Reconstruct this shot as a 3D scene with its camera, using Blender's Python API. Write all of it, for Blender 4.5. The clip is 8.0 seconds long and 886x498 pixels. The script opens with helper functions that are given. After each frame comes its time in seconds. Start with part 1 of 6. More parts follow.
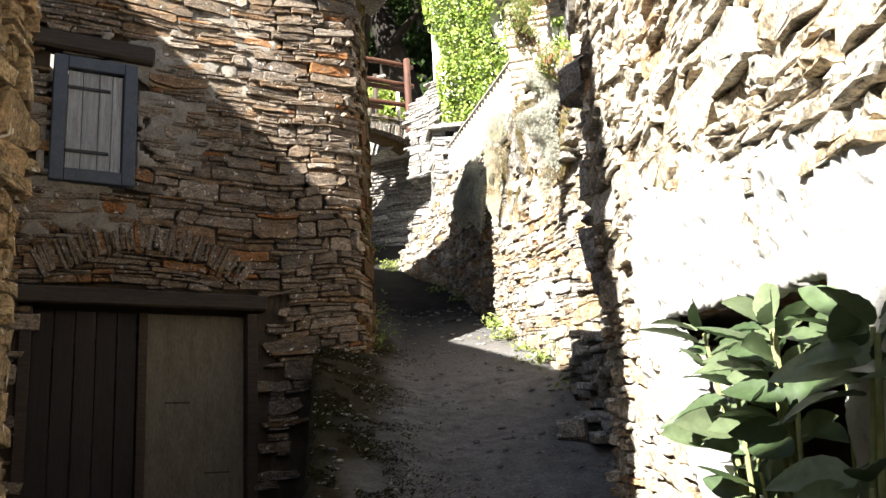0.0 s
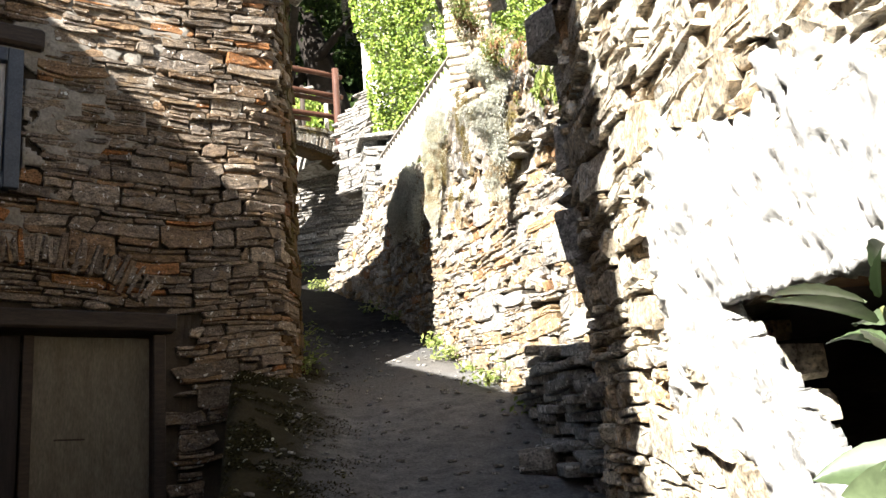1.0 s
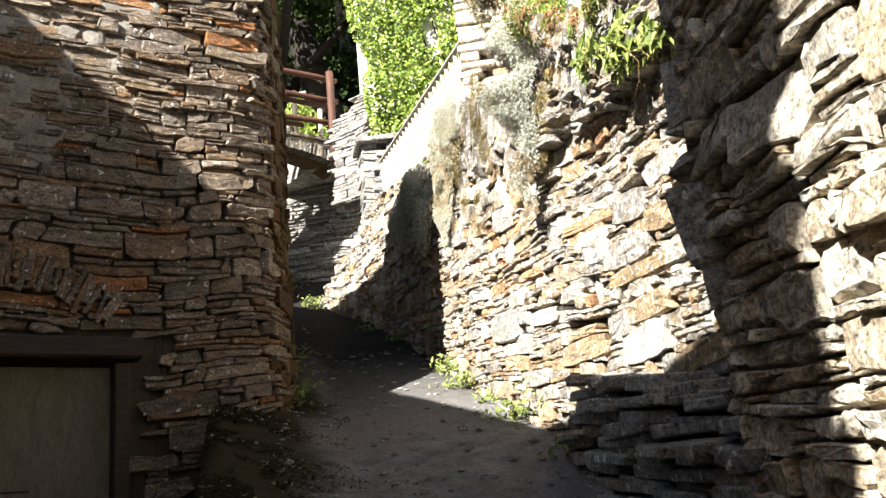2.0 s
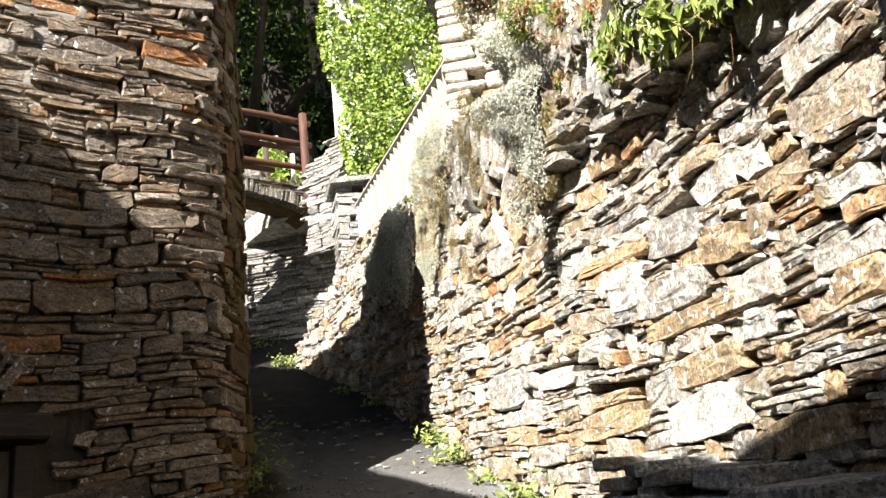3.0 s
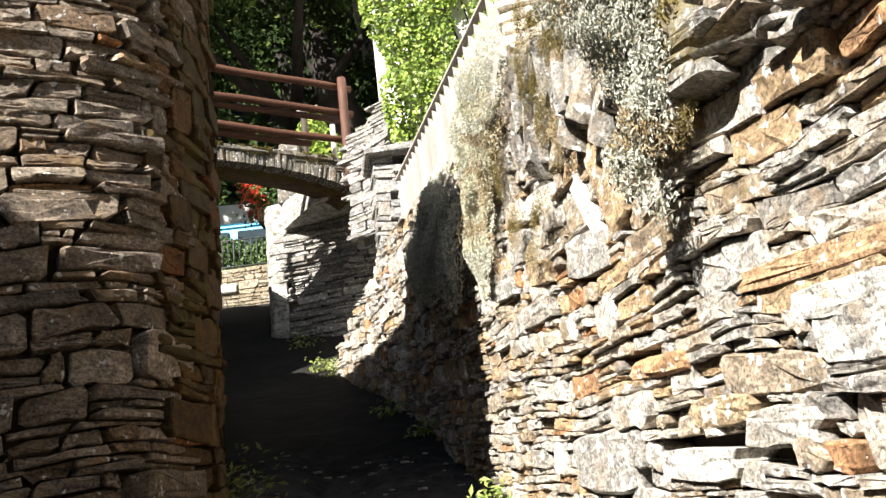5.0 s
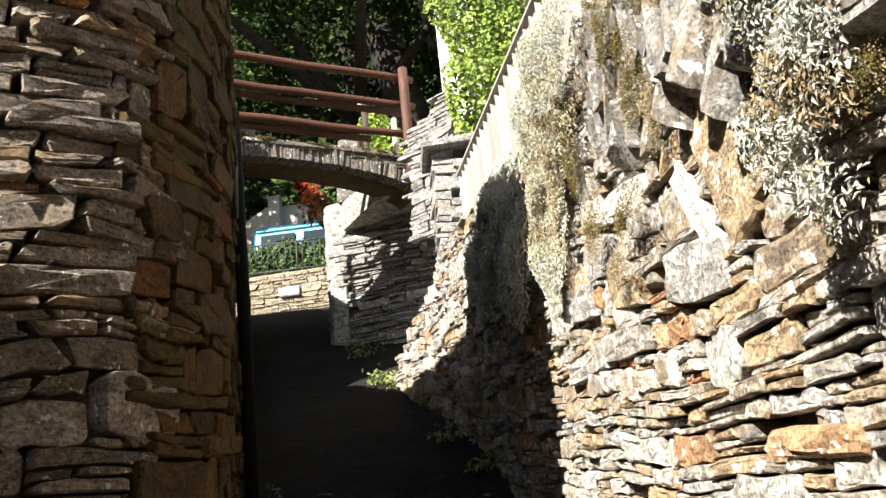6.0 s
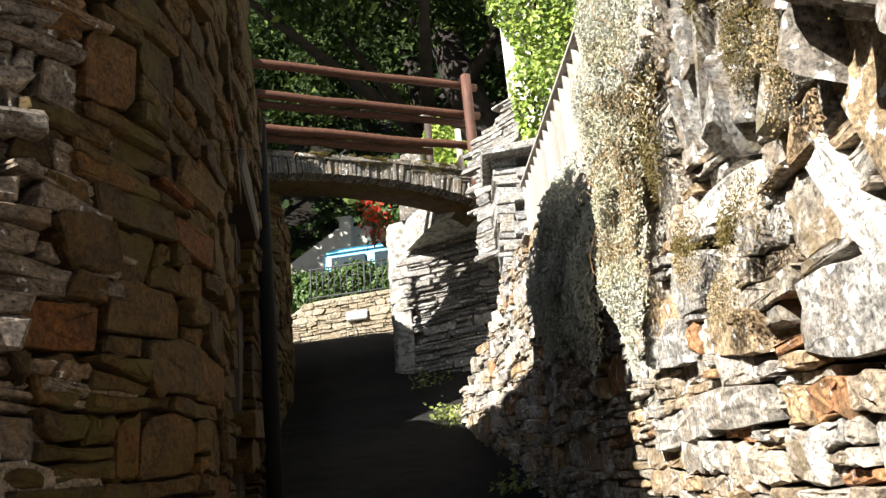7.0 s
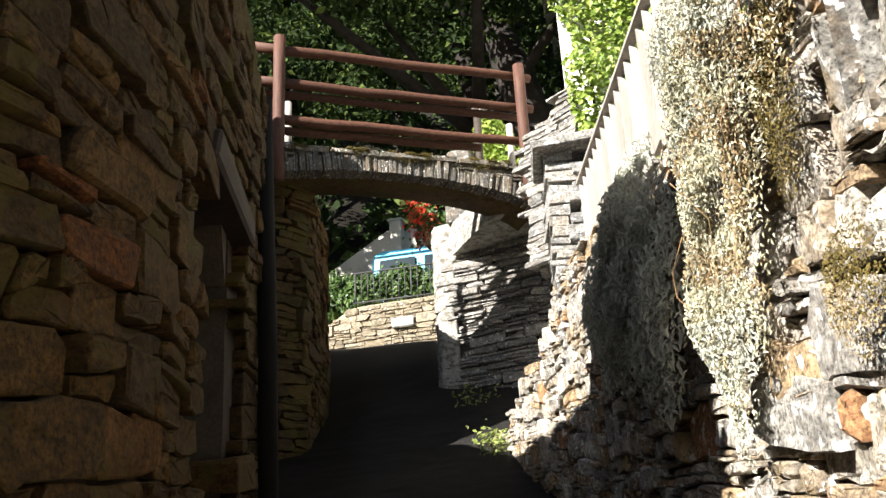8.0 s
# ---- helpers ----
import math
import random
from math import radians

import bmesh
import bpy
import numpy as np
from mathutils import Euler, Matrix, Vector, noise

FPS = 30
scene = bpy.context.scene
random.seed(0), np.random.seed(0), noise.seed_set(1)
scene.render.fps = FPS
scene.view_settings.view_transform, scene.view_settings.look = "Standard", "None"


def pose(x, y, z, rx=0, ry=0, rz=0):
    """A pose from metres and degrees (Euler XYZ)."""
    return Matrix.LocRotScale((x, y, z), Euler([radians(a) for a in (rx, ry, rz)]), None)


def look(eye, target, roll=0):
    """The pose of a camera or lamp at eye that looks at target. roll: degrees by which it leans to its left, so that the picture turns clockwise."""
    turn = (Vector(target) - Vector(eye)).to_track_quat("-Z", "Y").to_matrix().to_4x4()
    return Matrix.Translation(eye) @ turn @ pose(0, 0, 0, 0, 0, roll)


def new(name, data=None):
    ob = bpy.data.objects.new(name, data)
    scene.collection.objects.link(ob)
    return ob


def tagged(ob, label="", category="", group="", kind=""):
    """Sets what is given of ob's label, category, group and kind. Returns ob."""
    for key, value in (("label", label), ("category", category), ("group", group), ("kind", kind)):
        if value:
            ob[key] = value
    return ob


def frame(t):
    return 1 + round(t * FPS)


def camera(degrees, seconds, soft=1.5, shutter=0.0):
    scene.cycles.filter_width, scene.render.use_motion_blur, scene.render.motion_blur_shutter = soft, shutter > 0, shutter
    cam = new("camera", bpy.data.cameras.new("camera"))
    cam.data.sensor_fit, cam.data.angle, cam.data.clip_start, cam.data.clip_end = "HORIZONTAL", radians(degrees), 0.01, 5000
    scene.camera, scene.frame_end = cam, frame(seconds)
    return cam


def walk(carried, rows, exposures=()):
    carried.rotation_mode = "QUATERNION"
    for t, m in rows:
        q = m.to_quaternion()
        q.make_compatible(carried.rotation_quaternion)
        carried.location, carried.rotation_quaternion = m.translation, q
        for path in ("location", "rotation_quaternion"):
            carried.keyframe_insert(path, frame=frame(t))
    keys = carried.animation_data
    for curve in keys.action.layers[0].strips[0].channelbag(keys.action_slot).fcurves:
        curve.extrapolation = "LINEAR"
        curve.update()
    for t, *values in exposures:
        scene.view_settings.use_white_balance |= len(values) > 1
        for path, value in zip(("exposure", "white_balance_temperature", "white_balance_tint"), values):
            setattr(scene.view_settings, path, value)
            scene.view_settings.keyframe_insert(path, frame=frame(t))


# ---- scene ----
cam = camera(51.0, 8.0)
PATH = [
    (0, (0.165, 0.405, 1.572), (0.147, 2.342, 2.07), -3.2),
    (0.5, (0.118, 0.815, 1.606), (0.179, 2.742, 2.137), -3.7),
    (1, (0.105, 1.274, 1.666), (0.241, 3.194, 2.207), -5.0),
    (1.2, (0.11, 1.487, 1.727), (0.24, 3.41, 2.26), -5.4),
    (2.3, (0.01, 2.658, 2.017), (0.179, 4.554, 2.631), -5.9),
    (2.5, (0.031, 2.874, 2.088), (0.213, 4.758, 2.733), -6.3),
    (3, (0.079, 3.406, 2.206), (0.281, 5.275, 2.889), -6.7),
    (3.5, (0.134, 3.87, 2.395), (0.365, 5.744, 3.055), -6.8),
    (4, (0.209, 4.318, 2.57), (0.373, 6.201, 3.222), -6.1),
    (4.2, (0.208, 4.509, 2.598), (0.35, 6.388, 3.266), -5.8),
    (5.3, (0.391, 5.489, 3.024), (0.395, 7.381, 3.672), -7.0),
    (5.5, (0.405, 5.673, 3.064), (0.377, 7.557, 3.735), -6.5),
    (6, (0.421, 6.043, 3.25), (0.313, 7.928, 3.912), -5.8),
    (6.5, (0.477, 6.465, 3.409), (0.277, 8.339, 4.078), -4.8),
    (7, (0.498, 6.881, 3.55), (0.225, 8.729, 4.264), -5.2),
    (7.5, (0.489, 7.285, 3.716), (0.196, 9.123, 4.449), -5.2),
    (8, (0.46, 7.717, 3.889), (0.07, 9.539, 4.616), -3.3),
]
EXPOSURES = [(0.0, 2.53), (1.0, 2.43), (2.5, 2.1), (4.0, 2.0), (6.0, 1.88), (8.0, 1.95)]
walk(cam, [(t, look(eye, target, roll)) for t, eye, target, roll in PATH], EXPOSURES)

# ---- light: afternoon sun over the roofs behind the camera, clear sky ----
SUN_H = Vector((0.58, 0.815, 0.0)).normalized()
SUN_TAN = 0.68
sun_data = bpy.data.lights.new("sun", "SUN")
sun_data.energy, sun_data.angle, sun_data.color = 5.0, radians(0.5), (1.0, 0.97, 0.925)
sun = new("sun", sun_data)
sun.matrix_world = look((-20, -20, 30), Vector((-20, -20, 30)) + SUN_H + Vector((0, 0, -SUN_TAN)))
world = bpy.data.worlds.new("sky")
scene.world = world
world.use_nodes = True
wn = world.node_tree.nodes
sky = wn.new("ShaderNodeTexSky")
sky.sky_type, sky.sun_disc = "NISHITA", False
sky.sun_elevation = math.atan(SUN_TAN)
sky.sun_rotation = math.atan2(-SUN_H.x, -SUN_H.y)
wn["Background"].inputs["Strength"].default_value = 0.037
world.node_tree.links.new(sky.outputs["Color"], wn["Background"].inputs["Color"])


# ---- materials ----
class Mat:
    """A small builder for procedural node materials."""

    def __init__(self, name, rough=0.85, metal=0.0, spec=0.3):
        self.m = bpy.data.materials.new(name)
        self.m.use_nodes = True
        self.t = self.m.node_tree
        self.b = self.t.nodes["Principled BSDF"]
        self.b.inputs["Roughness"].default_value = rough
        self.b.inputs["Metallic"].default_value = metal
        self.b.inputs["Specular IOR Level"].default_value = spec
        self.co = self.t.nodes.new("ShaderNodeNewGeometry").outputs["Position"]

    def node(self, kind):
        return self.t.nodes.new(kind)

    def put(self, a, b):
        self.t.links.new(a, b)

    def noise(self, scale, detail=6.0, rough=0.6, stretch=None, coord=None):
        n = self.node("ShaderNodeTexNoise")
        n.inputs["Scale"].default_value, n.inputs["Detail"].default_value = scale, detail
        n.inputs["Roughness"].default_value = rough
        src = coord or self.co
        if stretch:
            mp = self.node("ShaderNodeMapping")
            mp.inputs["Scale"].default_value = stretch
            self.put(src, mp.inputs["Vector"])
            src = mp.outputs["Vector"]
        self.put(src, n.inputs["Vector"])
        return n.outputs["Fac"]

    def ramp(self, fac, stops):
        r = self.node("ShaderNodeValToRGB")
        e = r.color_ramp.elements
        while len(e) < len(stops):
            e.new(0.5)
        for k, (p, c) in zip(e, stops):
            k.position = p
            k.color = (c, c, c, 1) if isinstance(c, (int, float)) else (*c, 1)
        self.put(fac, r.inputs["Fac"])
        return r.outputs["Color"]

    def mix(self, fac, a, b, mode="MIX"):
        n = self.node("ShaderNodeMix")
        n.data_type, n.blend_type = "RGBA", mode
        for k, v in ((0, fac), (6, a), (7, b)):
            sock = n.inputs[k]
            if isinstance(v, (int, float)):
                sock.default_value = v if k == 0 else (v, v, v, 1)
            elif isinstance(v, tuple):
                sock.default_value = (*v, 1)
            else:
                self.put(v, sock)
        return n.outputs[2]

    def rand(self):
        """A number for each loose piece or each island of a joined mesh."""
        a = self.node("ShaderNodeObjectInfo").outputs["Random"]
        b = self.node("ShaderNodeNewGeometry").outputs["Random Per Island"]
        s, f = self.node("ShaderNodeMath"), self.node("ShaderNodeMath")
        f.operation = "FRACT"
        self.put(a, s.inputs[0]), self.put(b, s.inputs[1]), self.put(s.outputs[0], f.inputs[0])
        return f.outputs[0]

    def color(self, c):
        if isinstance(c, tuple):
            self.b.inputs["Base Color"].default_value = (*c, 1)
        else:
            self.put(c, self.b.inputs["Base Color"])
        return self

    def bump(self, fac, strength=0.5, dist=0.02):
        n = self.node("ShaderNodeBump")
        n.inputs["Strength"].default_value, n.inputs["Distance"].default_value = strength, dist
        self.put(fac, n.inputs["Height"])
        self.put(n.outputs["Normal"], self.b.inputs["Normal"])
        return self


def stone_material(name, stops, lichen=0.5, moss=0.0, layer=2.0, moss_color=(0.13, 0.11, 0.03), rust=0.6):
    m = Mat(name, rough=0.82)
    r = m.rand()
    base = m.ramp(r, stops)
    # every stone has its own piece of the pattern
    off = m.node("ShaderNodeVectorMath")
    off.operation = "MULTIPLY_ADD"
    off.inputs[1].default_value, off.inputs[2].default_value = (37.0, 53.0, 71.0), (0, 0, 0)
    m.put(r, off.inputs[0]), m.put(m.co, off.inputs[2])
    own = off.outputs[0]
    grain = m.noise(7, 9, 0.7, (1, 1, layer), own)
    fine = m.noise(48, 10, 0.75, (1, 1, 0.6 + 0.4 * layer), own)
    mid = m.noise(17, 9, 0.72, (1, 1, layer), own)
    pit = m.noise(95, 4, 0.6, None, own)
    c = m.mix(1.0, base, m.ramp(grain, [(0.30, 0.50), (0.50, 0.95), (0.70, 1.35)]), "MULTIPLY")
    c = m.mix(1.0, c, m.ramp(fine, [(0.32, 0.32), (0.48, 0.92), (0.66, 1.55)]), "MULTIPLY")
    c = m.mix(1.0, c, m.ramp(mid, [(0.35, 0.5), (0.5, 1.0), (0.66, 1.3)]), "MULTIPLY")
    c = m.mix(1.0, c, m.ramp(pit, [(0.32, 0.22), (0.46, 1.0), (0.7, 1.35)]), "MULTIPLY")
    stain = m.ramp(m.noise(5.5, 7, 0.7, None, own), [(0.52, 0.0), (0.66, rust)])
    c = m.mix(stain, c, m.mix(1.0, (0.25, 0.165, 0.085), m.ramp(fine, [(0.3, 0.5), (0.7, 1.4)]), "MULTIPLY"))
    if lichen:
        spots = m.ramp(m.noise(24, 3, 0.55, None, own), [(0.655 - 0.07 * lichen, 0.0), (0.675 - 0.07 * lichen, 0.9)])
        c = m.mix(spots, c, (0.62, 0.61, 0.57))
    if moss:
        green = m.ramp(m.noise(2.6, 8, 0.75), [(0.62 - 0.2 * moss, 0.0), (0.72 - 0.2 * moss, 0.9)])
        c = m.mix(green, c, moss_color)
    m.color(c)
    return m.bump(m.mix(0.35, m.mix(0.5, grain, mid), m.mix(0.4, fine, pit)), 1.0, 0.034).m


GREYS = [(0.0, (0.117, 0.094, 0.074)), (0.2, (0.233, 0.185, 0.138)), (0.4, (0.154, 0.116, 0.080)), (0.55, (0.307, 0.252, 0.193)), (0.68, (0.187, 0.147, 0.112)),
         (0.8, (0.177, 0.118, 0.071)), (0.93, (0.252, 0.155, 0.082)), (0.985, (0.301, 0.129, 0.044))]
BUFFS = [(0.0, (0.20, 0.185, 0.165)), (0.18, (0.36, 0.32, 0.26)), (0.34, (0.27, 0.205, 0.135)), (0.48, (0.43, 0.385, 0.32)), (0.6, (0.30, 0.275, 0.24)),
         (0.72, (0.50, 0.465, 0.41)), (0.84, (0.31, 0.22, 0.13)), (0.95, (0.36, 0.25, 0.14)), (0.99, (0.34, 0.165, 0.075))]
TANS = [(0.0, (0.29, 0.205, 0.115)), (0.5, (0.35, 0.255, 0.15)), (1.0, (0.27, 0.20, 0.125))]
ORANGES = [(0.0, (0.40, 0.225, 0.11)), (1.0, (0.42, 0.27, 0.15))]
PALES = [(0.0, (0.54, 0.50, 0.43)), (1.0, (0.62, 0.58, 0.51))]
FLAGS = [(0.0, (0.27, 0.25, 0.22)), (0.5, (0.35, 0.325, 0.285)), (1.0, (0.31, 0.27, 0.22))]
LIMED = [(0.0, (0.431, 0.375, 0.287)), (0.3, (0.569, 0.513, 0.412)), (0.55, (0.475, 0.383, 0.265)), (0.8, (0.621, 0.570, 0.471)), (0.96, (0.448, 0.343, 0.213)), (1.0, (0.431, 0.253, 0.132))]
PIER = [(0.0, (0.13, 0.126, 0.118)), (0.4, (0.28, 0.262, 0.238)), (0.7, (0.20, 0.183, 0.16)), (1.0, (0.34, 0.318, 0.28))]
WARM = [(0.0, (0.22, 0.16, 0.09)), (0.4, (0.32, 0.24, 0.135)), (0.7, (0.20, 0.15, 0.09)), (1.0, (0.36, 0.23, 0.11))]
GARDEN = [(0.0, (0.18, 0.145, 0.095)), (0.4, (0.27, 0.225, 0.155)), (0.7, (0.21, 0.17, 0.11)), (1.0, (0.31, 0.265, 0.19))]
# mossy brown stone, darkened further to hold the shade of the side wall
SHADED_MOSSY = [(0.0, (0.047, 0.025, 0.006)), (0.4, (0.089, 0.047, 0.010)), (0.7, (0.045, 0.026, 0.007)), (0.9, (0.105, 0.054, 0.010)), (1.0, (0.115, 0.038, 0.008))]
M_STONE = stone_material("house_stone", GREYS, 0.02, 0.0, 2.4, rust=0.8)
M_STONE_SIDE = stone_material("shade_darkened_mossy_stone", SHADED_MOSSY, 0.0, 0.6, 1.6, (0.072, 0.055, 0.007), rust=0.12)
M_STONE_BUFF = stone_material("retaining_wall_stone", BUFFS, 0.6, 0.30, 1.5, (0.20, 0.14, 0.06))
M_STONE_TAN = stone_material("tan_flagstone", TANS, 0.7, 0.0, 1.6)
M_STONE_ORANGE = stone_material("orange_flagstone", ORANGES, 0.3, 0.0, 1.6, rust=0.3)
M_STONE_PALE = stone_material("pale_flagstone", PALES, 0.0, 0.0, 1.3, rust=0.25)
M_STONE_FLAG = stone_material("lichened_flagstone", FLAGS, 0.95, 0.0, 1.4, rust=0.5)
M_STONE_NEAR = stone_material("near_house_stone", LIMED, 0.5, 0.0, 1.4, rust=0.35)
M_STONE_PIER = stone_material("pier_stone", PIER, 0.4, 0.0, 2.2, rust=0.25)
M_STONE_WARM = stone_material("warm_stone", WARM, 0.1, 0.1, 1.5)
M_STONE_GARDEN = stone_material("garden_wall_stone", GARDEN, 0.1, 0.0, 1.4, rust=0.3)
M_ROCK = stone_material("bedrock", [(0.0, (0.16, 0.152, 0.137)), (0.5, (0.28, 0.262, 0.23)), (1.0, (0.22, 0.175, 0.125))], 0.6, 0.5, 1.0, (0.15, 0.115, 0.03))
M_BRIDGE = stone_material("bridge_stone", [(0.0, (0.10, 0.092, 0.08)), (0.5, (0.19, 0.17, 0.14)), (1.0, (0.13, 0.11, 0.08))], 0.5, 0.35, 1.8, (0.06, 0.05, 0.02))
M_SLATE = stone_material("slate", [(0.0, (0.20, 0.195, 0.185)), (0.5, (0.33, 0.32, 0.295)), (1.0, (0.27, 0.24, 0.20))], 0.5, 0.0, 1.8, rust=0.2)


def rough_material(name, a, b, scale=6.0, rough=0.9, bump=0.4, fine=70, spots=None):
    m = Mat(name, rough=rough)
    n1, n2 = m.noise(scale, 6), m.noise(fine, 4)
    c = m.mix(m.ramp(n1, [(0.3, 0.0), (0.7, 1.0)]), a, b)
    c = m.mix(1.0, c, m.ramp(n2, [(0.3, 0.75), (0.7, 1.2)]), "MULTIPLY")
    if spots:
        c = m.mix(m.ramp(m.noise(scale * 3.3, 5), [(0.62, 0.0), (0.7, 0.8)]), c, spots)
    m.color(c)
    return m.bump(m.mix(0.5, n1, n2), bump, 0.015).m


M_JOINT = rough_material("dry_joint_earth", (0.042, 0.033, 0.024), (0.085, 0.068, 0.05), 5, 0.95)
M_MORTAR = rough_material("weathered_mortar", (0.19, 0.17, 0.14), (0.33, 0.30, 0.255), 9, 0.95, 1.0, 50, (0.14, 0.11, 0.08))
M_LIME = rough_material("lime_mortar", (0.36, 0.28, 0.18), (0.52, 0.45, 0.34), 7, 0.95, 1.0, 45, (0.30, 0.21, 0.12))
M_GARDEN_MORTAR = rough_material("sandy_mortar", (0.27, 0.225, 0.15), (0.36, 0.31, 0.22), 6, 0.95, 0.6)
def plaster_material(name, a, b, pit_color, pits=0.36):
    m = Mat(name, rough=0.92)
    n1, n2, n3 = m.noise(3.5, 8, 0.65), m.noise(38, 8, 0.75), m.noise(11, 9, 0.75, (1, 1, 1.7))
    c = m.mix(m.ramp(n1, [(0.3, 0.0), (0.7, 1.0)]), a, b)
    c = m.mix(m.ramp(n3, [(pits - 0.07, 0.9), (pits + 0.02, 0.0)]), c, pit_color)
    c = m.mix(1.0, c, m.ramp(n2, [(0.30, 0.55), (0.46, 1.0), (0.7, 1.08)]), "MULTIPLY")
    m.color(c)
    return m.bump(m.mix(0.5, n3, n2), 1.0, 0.035).m


M_PLASTER = plaster_material("white_lime_plaster", (0.56, 0.54, 0.49), (0.70, 0.69, 0.66), (0.20, 0.165, 0.12), 0.40)
M_PIERWASH = plaster_material("stained_whitewash", (0.30, 0.28, 0.235), (0.48, 0.46, 0.41), (0.13, 0.115, 0.09), 0.50)
M_WHITEWALL = rough_material("aged_white_render", (0.60, 0.58, 0.52), (0.76, 0.74, 0.69), 2.5, 0.9, 0.4, 60, (0.45, 0.41, 0.34))
M_CONCRETE = rough_material("grey_concrete", (0.36, 0.34, 0.30), (0.48, 0.45, 0.40), 1.6, 0.9, 0.3, 60, (0.25, 0.22, 0.18))


def wood_material(name, a, b, axis=(8, 8, 0.7), rough=0.7, scale=6):
    m = Mat(name, rough=rough)
    co = m.node("ShaderNodeTexCoord").outputs["Object"]
    g = m.noise(scale, 8, 0.65, axis, co)
    f = m.noise(scale * 5, 5, 0.6, axis, co)
    c = m.mix(m.ramp(g, [(0.3, 0.0), (0.72, 1.0)]), a, b)
    c = m.mix(1.0, c, m.ramp(f, [(0.3, 0.7), (0.7, 1.2)]), "MULTIPLY")
    c = m.mix(1.0, c, m.ramp(m.rand(), [(0.0, 0.82), (1.0, 1.12)]), "MULTIPLY")
    m.color(c)
    return m.bump(m.mix(0.5, g, f), 0.4, 0.006).m


M_SHUTTER = wood_material("weathered_grey_boards", (0.24, 0.24, 0.24), (0.50, 0.50, 0.50))
M_FRAME = rough_material("slate_blue_paint", (0.060, 0.072, 0.092), (0.085, 0.10, 0.125), 9, 0.55, 0.15)
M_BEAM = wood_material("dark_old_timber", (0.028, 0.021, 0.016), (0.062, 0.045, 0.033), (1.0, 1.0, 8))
M_DOOR_DARK = wood_material("dark_brown_boards", (0.018, 0.014, 0.014), (0.034, 0.027, 0.026))
M_DOOR_LIGHT = wood_material("pale_grey_brown_board", (0.115, 0.10, 0.074), (0.18, 0.158, 0.12), (3, 3, 0.8))
M_RAIL = wood_material("red_brown_stained_log", (0.045, 0.017, 0.009), (0.115, 0.048, 0.026), (0.8, 8, 8))
M_POST = wood_material("red_brown_stained_post", (0.065, 0.027, 0.017), (0.15, 0.068, 0.043), (8, 8, 0.8))
M_BOARD = wood_material("sun_bleached_board", (0.29, 0.26, 0.22), (0.46, 0.42, 0.37), (6, 6, 0.6))
M_IRON = rough_material("dark_iron", (0.03, 0.03, 0.032), (0.055, 0.05, 0.05), 20, 0.6, 0.2)
M_PIPE = rough_material("brown_metal_pipe", (0.007, 0.006, 0.0045), (0.012, 0.010, 0.008), 8, 0.98, 0.1)


def leaf_material(name, stops, rough=0.5, translucency=0.35, spec=0.4):
    m = Mat(name, rough=rough, spec=spec)
    c = m.mix(1.0, m.ramp(m.rand(), stops), m.ramp(m.noise(1.7, 3), [(0.3, 0.75), (0.7, 1.2)]), "MULTIPLY")
    c = m.mix(1.0, c, m.ramp(m.noise(60, 5, 0.65), [(0.3, 0.72), (0.7, 1.18)]), "MULTIPLY")
    m.color(c)
    tr = m.node("ShaderNodeBsdfTranslucent")
    m.put(c, tr.inputs["Color"])
    mx = m.node("ShaderNodeMixShader")
    mx.inputs[0].default_value = translucency
    m.put(m.b.outputs[0], mx.inputs[1]), m.put(tr.outputs[0], mx.inputs[2])
    m.put(mx.outputs[0], m.t.nodes["Material Output"].inputs["Surface"])
    return m.m


M_VINE = leaf_material("vine_leaf", [(0.0, (0.10, 0.17, 0.02)), (0.5, (0.23, 0.32, 0.045)), (1.0, (0.40, 0.47, 0.10))])
M_BROADLEAF = leaf_material("broad_leaf", [(0.0, (0.04, 0.066, 0.026)), (0.5, (0.08, 0.115, 0.052)), (1.0, (0.15, 0.185, 0.098))], 0.38, 0.22)
M_SILVER = leaf_material("silver_leaf", [(0.0, (0.39, 0.40, 0.32)), (0.5, (0.55, 0.55, 0.46)), (1.0, (0.71, 0.70, 0.60))], 0.7, 0.32)
M_DRY = leaf_material("dry_stem", [(0.0, (0.20, 0.13, 0.06)), (0.5, (0.33, 0.25, 0.13)), (1.0, (0.46, 0.38, 0.24))], 0.8, 0.2)
M_PALE = leaf_material("pale_dry_leaf", [(0.0, (0.36, 0.33, 0.20)), (0.5, (0.50, 0.47, 0.32)), (1.0, (0.60, 0.58, 0.44))], 0.7, 0.2)
M_RUSTLEAF = leaf_material("withered_leaf", [(0.0, (0.20, 0.09, 0.04)), (0.5, (0.32, 0.16, 0.07)), (1.0, (0.38, 0.26, 0.12))], 0.8, 0.2)
M_WEED = leaf_material("weed_leaf", [(0.0, (0.11, 0.16, 0.03)), (0.5, (0.22, 0.27, 0.06)), (1.0, (0.38, 0.40, 0.14))], 0.6, 0.3)
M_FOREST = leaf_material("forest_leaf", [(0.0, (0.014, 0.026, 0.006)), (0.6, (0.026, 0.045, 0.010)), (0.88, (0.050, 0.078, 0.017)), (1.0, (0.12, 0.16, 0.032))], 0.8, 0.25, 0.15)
M_BANKMOSS = leaf_material("bank_moss", [(0.0, (0.018, 0.016, 0.006)), (0.6, (0.040, 0.034, 0.012)), (1.0, (0.075, 0.066, 0.024))], 0.9, 0.1, 0.1)
M_IVY = leaf_material("hedge_leaf", [(0.0, (0.035, 0.075, 0.015)), (0.6, (0.07, 0.13, 0.025)), (1.0, (0.13, 0.2, 0.05))], 0.5, 0.25)
